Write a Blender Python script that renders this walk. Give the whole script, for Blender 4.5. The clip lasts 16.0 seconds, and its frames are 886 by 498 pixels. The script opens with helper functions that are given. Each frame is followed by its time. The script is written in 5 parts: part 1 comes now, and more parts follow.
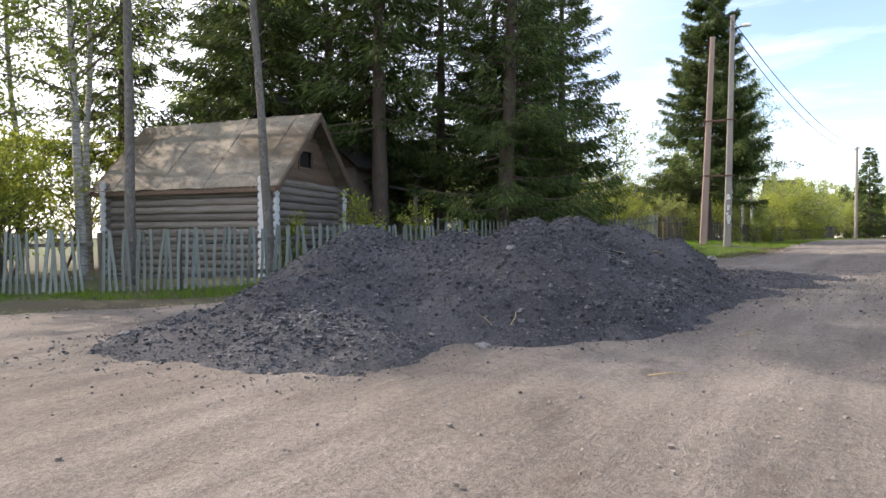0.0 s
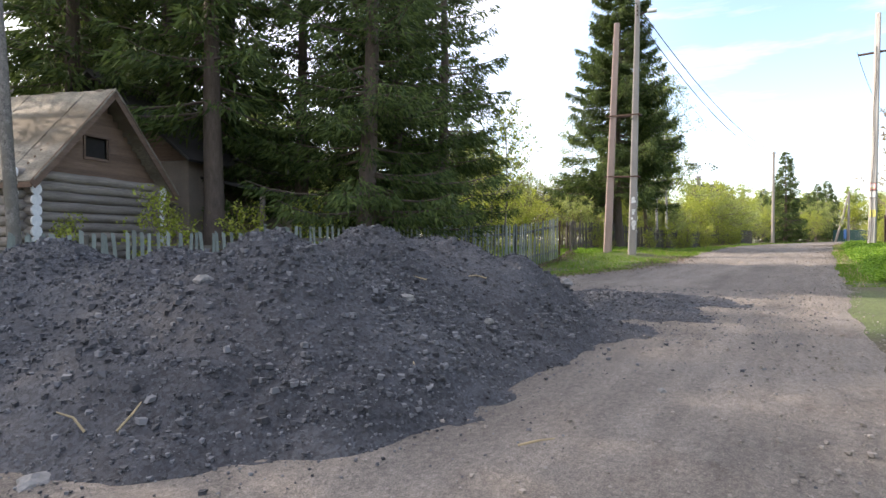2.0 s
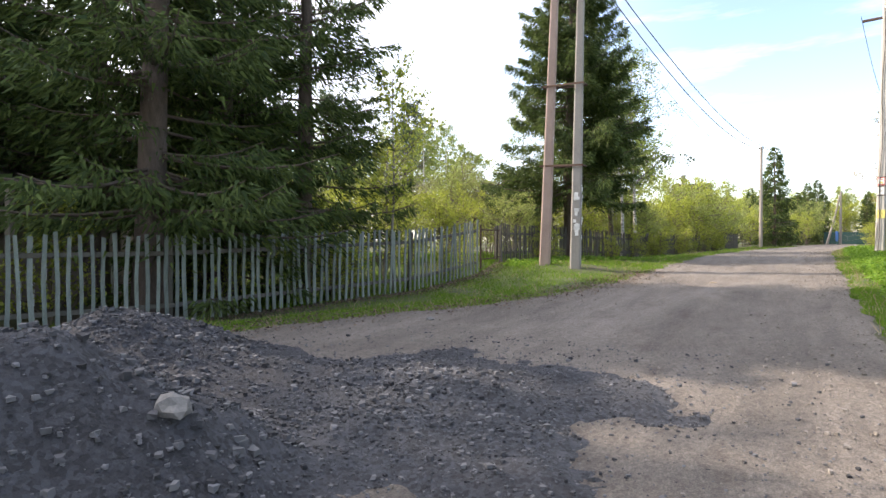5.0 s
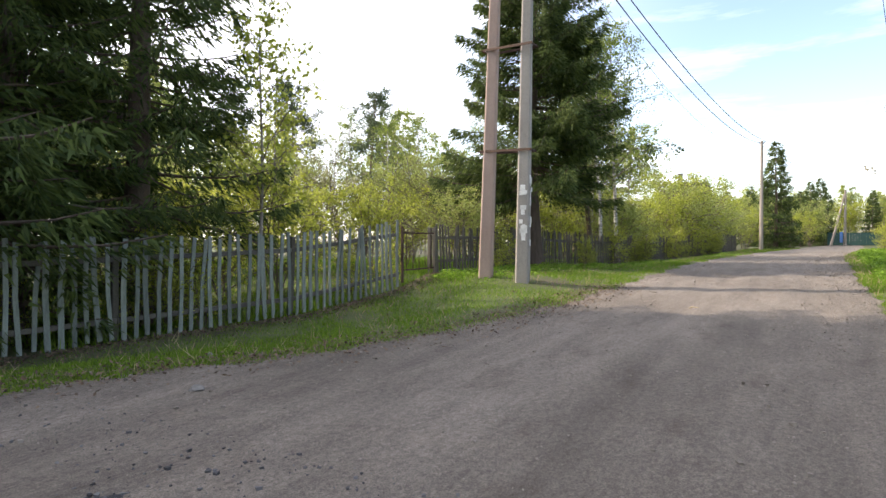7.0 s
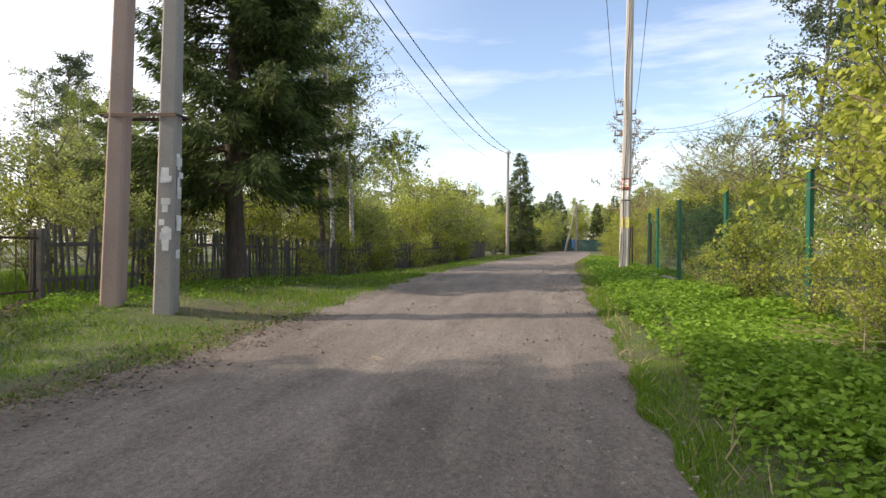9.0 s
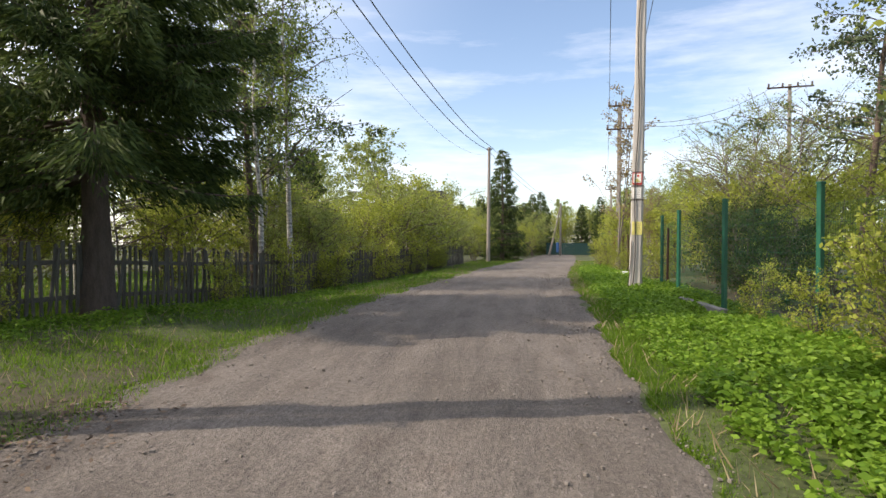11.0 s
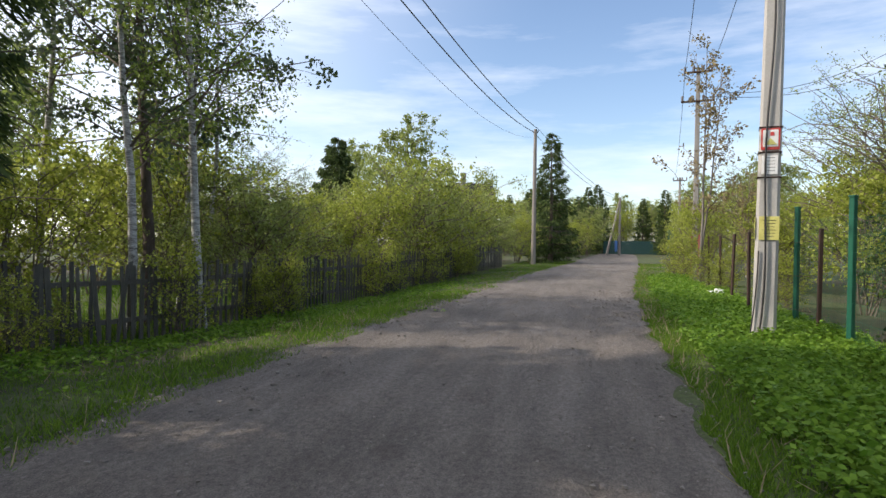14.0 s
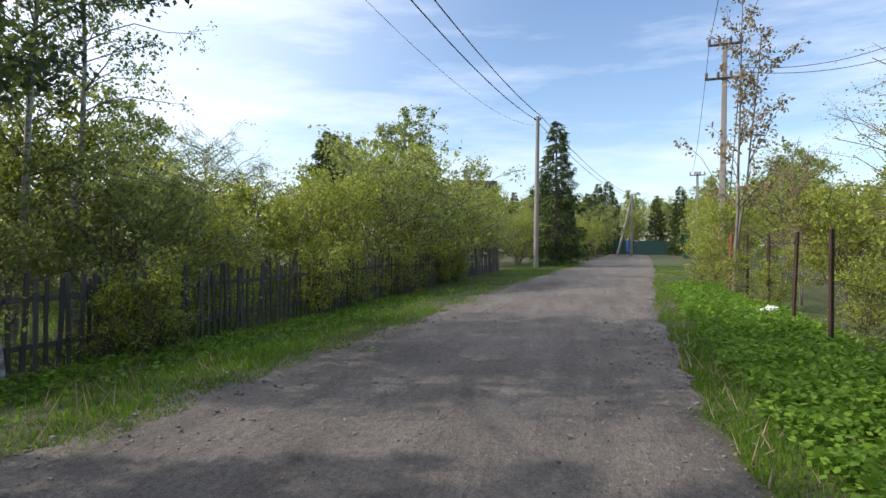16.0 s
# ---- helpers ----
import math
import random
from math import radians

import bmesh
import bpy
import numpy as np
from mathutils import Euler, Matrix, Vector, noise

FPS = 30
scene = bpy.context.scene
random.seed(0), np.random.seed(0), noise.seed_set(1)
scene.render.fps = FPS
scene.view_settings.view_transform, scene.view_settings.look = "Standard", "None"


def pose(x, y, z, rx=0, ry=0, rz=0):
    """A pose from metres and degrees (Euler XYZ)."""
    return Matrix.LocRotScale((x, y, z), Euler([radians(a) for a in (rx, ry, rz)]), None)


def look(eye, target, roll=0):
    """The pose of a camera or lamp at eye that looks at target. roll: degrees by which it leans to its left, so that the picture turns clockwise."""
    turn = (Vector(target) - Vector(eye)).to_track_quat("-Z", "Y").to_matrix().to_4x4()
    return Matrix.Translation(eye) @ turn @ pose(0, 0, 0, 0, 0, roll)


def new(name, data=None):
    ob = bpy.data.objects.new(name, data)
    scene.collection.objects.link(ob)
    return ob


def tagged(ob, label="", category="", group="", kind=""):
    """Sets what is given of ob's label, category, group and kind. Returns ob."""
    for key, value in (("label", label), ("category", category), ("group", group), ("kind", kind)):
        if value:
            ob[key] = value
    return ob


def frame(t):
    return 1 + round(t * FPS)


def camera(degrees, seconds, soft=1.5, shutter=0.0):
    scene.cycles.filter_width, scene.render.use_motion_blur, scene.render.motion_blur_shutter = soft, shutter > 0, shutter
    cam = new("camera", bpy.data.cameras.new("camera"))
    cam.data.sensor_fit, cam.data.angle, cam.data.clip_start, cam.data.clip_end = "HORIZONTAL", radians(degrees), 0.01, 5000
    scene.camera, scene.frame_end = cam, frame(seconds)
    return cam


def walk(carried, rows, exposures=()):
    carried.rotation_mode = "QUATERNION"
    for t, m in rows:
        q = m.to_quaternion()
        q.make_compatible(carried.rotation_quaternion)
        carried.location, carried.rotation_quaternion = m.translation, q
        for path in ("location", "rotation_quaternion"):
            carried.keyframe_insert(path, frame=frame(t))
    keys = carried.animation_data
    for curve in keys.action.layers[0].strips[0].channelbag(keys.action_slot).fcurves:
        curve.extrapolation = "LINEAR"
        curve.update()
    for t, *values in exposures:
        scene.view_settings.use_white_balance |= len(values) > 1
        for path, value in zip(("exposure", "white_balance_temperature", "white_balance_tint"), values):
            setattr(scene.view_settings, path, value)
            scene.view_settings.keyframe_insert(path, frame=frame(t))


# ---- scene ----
cam = camera(73.4, 16.0)
PATH = [
    (0, (0.546, -26.235, 0.235), (-0.664, -24.643, 0.198), 0.0),
    (0.5, (0.57, -25.241, 0.282), (-0.607, -23.625, 0.249), -0.1),
    (1, (0.614, -24.189, 0.317), (-0.536, -22.553, 0.284), -0.0),
    (1.5, (0.732, -23.227, 0.387), (-0.344, -21.541, 0.356), -0.0),
    (2, (0.721, -22.248, 0.443), (-0.333, -20.548, 0.411), 0.1),
    (2.5, (0.714, -21.305, 0.512), (-0.331, -19.601, 0.479), 0.2),
    (3, (0.656, -20.249, 0.54), (-0.392, -18.546, 0.507), 0.1),
    (3.5, (0.644, -19.28, 0.598), (-0.386, -17.566, 0.565), 0.2),
    (4, (0.587, -18.204, 0.601), (-0.443, -16.49, 0.572), 0.1),
    (6.5, (0.325, -13.083, 0.78), (-0.701, -11.367, 0.753), 0.0),
    (7, (0.283, -11.992, 0.791), (-0.747, -10.278, 0.765), 0.0),
    (7.5, (0.305, -10.988, 0.837), (-0.703, -9.261, 0.809), 0.2),
    (8, (0.374, -9.935, 0.872), (-0.562, -8.168, 0.842), 0.2),
    (8.5, (0.5, -8.953, 0.934), (-0.223, -7.089, 0.91), 0.4),
    (9, (0.537, -7.943, 0.919), (0.205, -5.971, 0.907), 0.5),
    (11.3, (0.327, -3.003, 1.226), (0.055, -1.021, 1.22), 0.5),
    (11.5, (0.42, -2.599, 1.249), (0.117, -0.622, 1.23), 0.9),
    (12, (0.436, -1.527, 1.261), (0.09, 0.443, 1.242), 0.9),
    (12.5, (0.451, -0.503, 1.314), (0.044, 1.455, 1.294), 0.9),
    (13, (0.518, 0.617, 1.34), (0.085, 2.569, 1.317), 1.0),
    (13.5, (0.553, 1.681, 1.384), (0.108, 3.63, 1.363), 1.0),
    (14, (0.579, 2.71, 1.433), (0.127, 4.658, 1.41), 0.9),
    (14.5, (0.617, 3.72, 1.47), (0.158, 5.667, 1.448), 0.8),
    (15, (0.65, 4.713, 1.473), (0.19, 6.659, 1.45), 0.8),
    (15.5, (0.66, 5.688, 1.486), (0.187, 7.631, 1.464), 0.9),
    (16, (0.681, 6.648, 1.483), (0.197, 8.589, 1.46), 0.7),
]
EXPOSURES = [(0.0, 1.15, 6600, 16), (2.5, 1.45, 6650, 16), (7.5, 1.25, 6900, 15), (8.3, 0.92, 6950, 15), (9.2, 0.78, 6900, 15), (12.5, 0.52, 6600, 14), (16.0, 0.36, 6050, 12)]
walk(cam, [(t, look(e, g, r)) for t, e, g, r in PATH], EXPOSURES)

# ---- light: clear evening sky with thin cloud, low sun over the yard side ----
SUN_EL = radians(35)
SUN_DIR = Vector((-0.968 * math.cos(SUN_EL), -0.25 * math.cos(SUN_EL), math.sin(SUN_EL)))
world = bpy.data.worlds.new("evening_sky")
scene.world = world
world.use_nodes = True
wt = world.node_tree
bg = wt.nodes["Background"]
sky = wt.nodes.new("ShaderNodeTexSky")
sky.sky_type, sky.sun_disc = "NISHITA", False
sky.sun_elevation, sky.sun_rotation = SUN_EL, math.atan2(SUN_DIR.x, SUN_DIR.y)
sky.air_density, sky.dust_density = 1.0, 0.7
tc = wt.nodes.new("ShaderNodeTexCoord")
mp = wt.nodes.new("ShaderNodeMapping")
mp.inputs["Scale"].default_value = (1.1, 1.6, 7.0)
cloud = wt.nodes.new("ShaderNodeTexNoise")
cloud.inputs["Scale"].default_value, cloud.inputs["Detail"].default_value, cloud.inputs["Roughness"].default_value = 1.7, 7, 0.62
ramp = wt.nodes.new("ShaderNodeValToRGB")
ramp.color_ramp.elements[0].position, ramp.color_ramp.elements[1].position = 0.42, 0.74
ramp.color_ramp.elements[1].color = (0.6, 0.6, 0.6, 1)
mixc = wt.nodes.new("ShaderNodeMix")
mixc.data_type = "RGBA"
mixc.inputs["B"].default_value = (7.0, 7.1, 7.3, 1)
wt.links.new(tc.outputs["Generated"], mp.inputs["Vector"])
wt.links.new(mp.outputs["Vector"], cloud.inputs["Vector"])
wt.links.new(cloud.outputs["Fac"], ramp.inputs["Fac"])
wt.links.new(ramp.outputs["Color"], mixc.inputs["Factor"])
wt.links.new(sky.outputs["Color"], mixc.inputs["A"])
# the hazy glow of thin cloud round the sun, fading over the whole sky
dot = wt.nodes.new("ShaderNodeVectorMath")
dot.operation = "DOT_PRODUCT"
dot.inputs[1].default_value = SUN_DIR
haze = wt.nodes.new("ShaderNodeMapRange")
haze.interpolation_type = "SMOOTHSTEP"
haze.inputs["From Min"].default_value, haze.inputs["From Max"].default_value, haze.inputs["To Max"].default_value = 0.05, 1.0, 0.85
mixh = wt.nodes.new("ShaderNodeMix")
mixh.data_type = "RGBA"
mixh.inputs["B"].default_value = (9.2, 9.2, 9.3, 1)
wt.links.new(tc.outputs["Generated"], dot.inputs[0])
wt.links.new(dot.outputs["Value"], haze.inputs["Value"])
wt.links.new(haze.outputs["Result"], mixh.inputs["Factor"])
wt.links.new(mixc.outputs["Result"], mixh.inputs["A"])
wt.links.new(mixh.outputs["Result"], bg.inputs["Color"])
bg.inputs["Strength"].default_value = 0.15
sun = new("sun", bpy.data.lights.new("sun", "SUN"))
sun.data.energy, sun.data.angle, sun.data.color = 3.7, radians(0.6), (1.0, 0.88, 0.72)
sun.matrix_world = look(SUN_DIR * 50, (0, 0, 0))

# ---- materials ----
def nodes_of(name):
    m = bpy.data.materials.new(name)
    m.use_nodes = True
    return m, m.node_tree, m.node_tree.nodes["Principled BSDF"]


def surface(name, dark, light, scale=6.0, fine=60.0, rough=0.9, bump=0.3, metal=0.0, stretch=(1, 1, 1), spread=0.5, stain=None, vary=0.0, grit=0.0, grit_scale=70.0, depth=0.02):
    """A two-scale surface: broad patches and fine grain, with relief, and piece-to-piece variation."""
    m, nt, p = nodes_of(name)
    L = nt.links.new
    co = nt.nodes.new("ShaderNodeTexCoord")
    ma = nt.nodes.new("ShaderNodeMapping")
    ma.inputs["Scale"].default_value = stretch
    L(co.outputs["Object"], ma.inputs["Vector"])
    a = nt.nodes.new("ShaderNodeTexNoise")
    a.inputs["Scale"].default_value, a.inputs["Detail"].default_value, a.inputs["Roughness"].default_value = scale, 6, 0.6
    b = nt.nodes.new("ShaderNodeTexNoise")
    b.inputs["Scale"].default_value, b.inputs["Detail"].default_value, b.inputs["Roughness"].default_value = fine, 4, 0.7
    L(ma.outputs["Vector"], a.inputs["Vector"])
    L(ma.outputs["Vector"], b.inputs["Vector"])
    mix = nt.nodes.new("ShaderNodeMath")
    mix.operation = "ADD"
    half = nt.nodes.new("ShaderNodeMath")
    half.operation = "MULTIPLY_ADD"
    half.inputs[1].default_value, half.inputs[2].default_value = 0.5, 0.0
    L(a.outputs["Fac"], mix.inputs[0])
    L(b.outputs["Fac"], mix.inputs[1])
    L(mix.outputs[0], half.inputs[0])
    r = nt.nodes.new("ShaderNodeValToRGB")
    e = r.color_ramp.elements
    e[0].position, e[1].position = 0.5 - spread * 0.35, 0.5 + spread * 0.35
    e[0].color, e[1].color = (*dark, 1), (*light, 1)
    L(half.outputs[0], r.inputs["Fac"])
    out = r.outputs["Color"]
    if stain:
        s = nt.nodes.new("ShaderNodeTexNoise")
        s.inputs["Scale"].default_value, s.inputs["Detail"].default_value = scale * 0.22, 5
        L(ma.outputs["Vector"], s.inputs["Vector"])
        sr = nt.nodes.new("ShaderNodeValToRGB")
        sr.color_ramp.elements[0].position, sr.color_ramp.elements[1].position = 0.48, 0.62
        L(s.outputs["Fac"], sr.inputs["Fac"])
        sm = nt.nodes.new("ShaderNodeMix")
        sm.data_type = "RGBA"
        sm.inputs["B"].default_value = (*stain, 1)
        L(sr.outputs["Color"], sm.inputs["Factor"])
        L(out, sm.inputs["A"])
        out = sm.outputs["Result"]
    if grit:
        vo = nt.nodes.new("ShaderNodeTexVoronoi")
        vo.inputs["Scale"].default_value = grit_scale
        L(co.outputs["Object"], vo.inputs["Vector"])
        gv = nt.nodes.new("ShaderNodeSeparateColor")
        L(vo.outputs["Color"], gv.inputs["Color"])
        gm = nt.nodes.new("ShaderNodeMapRange")
        gm.inputs["To Min"].default_value, gm.inputs["To Max"].default_value = 1 - grit, 1 + grit
        L(gv.outputs["Red"], gm.inputs["Value"])
        gh = nt.nodes.new("ShaderNodeHueSaturation")
        L(gm.outputs["Result"], gh.inputs["Value"])
        L(out, gh.inputs["Color"])
        out = gh.outputs["Color"]
    if vary:
        oi = nt.nodes.new("ShaderNodeObjectInfo")
        hv = nt.nodes.new("ShaderNodeHueSaturation")
        mr = nt.nodes.new("ShaderNodeMapRange")
        mr.inputs["To Min"].default_value, mr.inputs["To Max"].default_value = 1 - vary, 1 + vary
        L(oi.outputs["Random"], mr.inputs["Value"])
        L(mr.outputs["Result"], hv.inputs["Value"])
        L(out, hv.inputs["Color"])
        out = hv.outputs["Color"]
    L(out, p.inputs["Base Color"])
    p.inputs["Roughness"].default_value, p.inputs["Metallic"].default_value = rough, metal
    bp = nt.nodes.new("ShaderNodeBump")
    bp.inputs["Strength"].default_value, bp.inputs["Distance"].default_value = bump, depth
    L(half.outputs[0], bp.inputs["Height"])
    L(bp.outputs["Normal"], p.inputs["Normal"])
    return m


def leafy(name, dark, light, through_light=0.45, gloss=0.5):
    """Leaves that let light through, each leaf a little different."""
    m, nt, p = nodes_of(name)
    L = nt.links.new
    ge = nt.nodes.new("ShaderNodeNewGeometry")
    r = nt.nodes.new("ShaderNodeValToRGB")
    r.color_ramp.elements[0].color, r.color_ramp.elements[1].color = (*dark, 1), (*light, 1)
    L(ge.outputs["Random Per Island"], r.inputs["Fac"])
    L(r.outputs["Color"], p.inputs["Base Color"])
    p.inputs["Roughness"].default_value = gloss
    p.inputs["Specular IOR Level"].default_value = 0.18
    t = nt.nodes.new("ShaderNodeBsdfTranslucent")
    L(r.outputs["Color"], t.inputs["Color"])
    mx = nt.nodes.new("ShaderNodeMixShader")
    mx.inputs["Fac"].default_value = through_light
    L(p.outputs["BSDF"], mx.inputs[1])
    L(t.outputs["BSDF"], mx.inputs[2])
    L(mx.outputs["Shader"], nt.nodes["Material Output"].inputs["Surface"])
    return m


def islands(name, dark, light, rough=0.9):
    m, nt, p = nodes_of(name)
    ge = nt.nodes.new("ShaderNodeNewGeometry")
    r = nt.nodes.new("ShaderNodeValToRGB")
    r.color_ramp.elements[0].color, r.color_ramp.elements[1].color = (*dark, 1), (*light, 1)
    nt.links.new(ge.outputs["Random Per Island"], r.inputs["Fac"])
    nt.links.new(r.outputs["Color"], p.inputs["Base Color"])
    p.inputs["Roughness"].default_value = rough
    return m


def dirt_road():
    """Packed earth: broad stains, streaks drawn out along the wheel tracks, crumbs, and greyer grit in patches."""
    m, nt, p = nodes_of("packed_dirt_road")
    L = nt.links.new
    co = nt.nodes.new("ShaderNodeTexCoord")

    def tex(scale, stretch, detail=6, rough=0.62):
        ma = nt.nodes.new("ShaderNodeMapping")
        ma.inputs["Scale"].default_value = stretch
        L(co.outputs["Object"], ma.inputs["Vector"])
        a = nt.nodes.new("ShaderNodeTexNoise")
        a.inputs["Scale"].default_value, a.inputs["Detail"].default_value, a.inputs["Roughness"].default_value = scale, detail, rough
        L(ma.outputs["Vector"], a.inputs["Vector"])
        return a.outputs["Fac"]

    def ramp_of(fac, lo, hi, c0, c1):
        r = nt.nodes.new("ShaderNodeValToRGB")
        e = r.color_ramp.elements
        e[0].position, e[1].position, e[0].color, e[1].color = lo, hi, (*c0, 1), (*c1, 1)
        L(fac, r.inputs["Fac"])
        return r.outputs["Color"]

    def blend(kind, fac, a, b):
        x = nt.nodes.new("ShaderNodeMix")
        x.data_type, x.blend_type = "RGBA", kind
        if isinstance(fac, float):
            x.inputs["Factor"].default_value = fac
        else:
            L(fac, x.inputs["Factor"])
        L(a, x.inputs["A"])
        L(b, x.inputs["B"])
        return x.outputs["Result"]

    broad, streak, fine, crumb = tex(0.55, (1, 0.6, 1)), tex(3.2, (1, 0.13, 1)), tex(26, (1, 0.7, 1), 5, 0.75), tex(95, (1, 1, 1), 3, 0.7)
    base = ramp_of(broad, 0.36, 0.64, (0.146, 0.127, 0.110), (0.210, 0.187, 0.165))
    base = blend("MULTIPLY", 0.75, base, ramp_of(streak, 0.35, 0.65, (0.66, 0.65, 0.65), (1.12, 1.12, 1.12)))
    base = blend("MULTIPLY", 1.0, base, ramp_of(fine, 0.33, 0.66, (0.62, 0.61, 0.60), (1.22, 1.22, 1.22)))
    base = blend("MULTIPLY", 0.9, base, ramp_of(crumb, 0.36, 0.64, (0.55, 0.55, 0.55), (1.3, 1.3, 1.3)))
    damp = ramp_of(tex(1.7, (1, 0.5, 1), 7, 0.68), 0.56, 0.70, (1, 1, 1), (0.60, 0.55, 0.52))
    base = blend("MULTIPLY", 0.8, base, damp)
    L(base, p.inputs["Base Color"])
    p.inputs["Roughness"].default_value = 0.95
    b1, b2 = nt.nodes.new("ShaderNodeBump"), nt.nodes.new("ShaderNodeBump")
    b1.inputs["Strength"].default_value, b1.inputs["Distance"].default_value = 0.9, 0.05
    b2.inputs["Strength"].default_value, b2.inputs["Distance"].default_value = 1.0, 0.035
    L(streak, b1.inputs["Height"])
    L(fine, b2.inputs["Height"])
    L(b1.outputs["Normal"], b2.inputs["Normal"])
    L(b2.outputs["Normal"], p.inputs["Normal"])
    return m


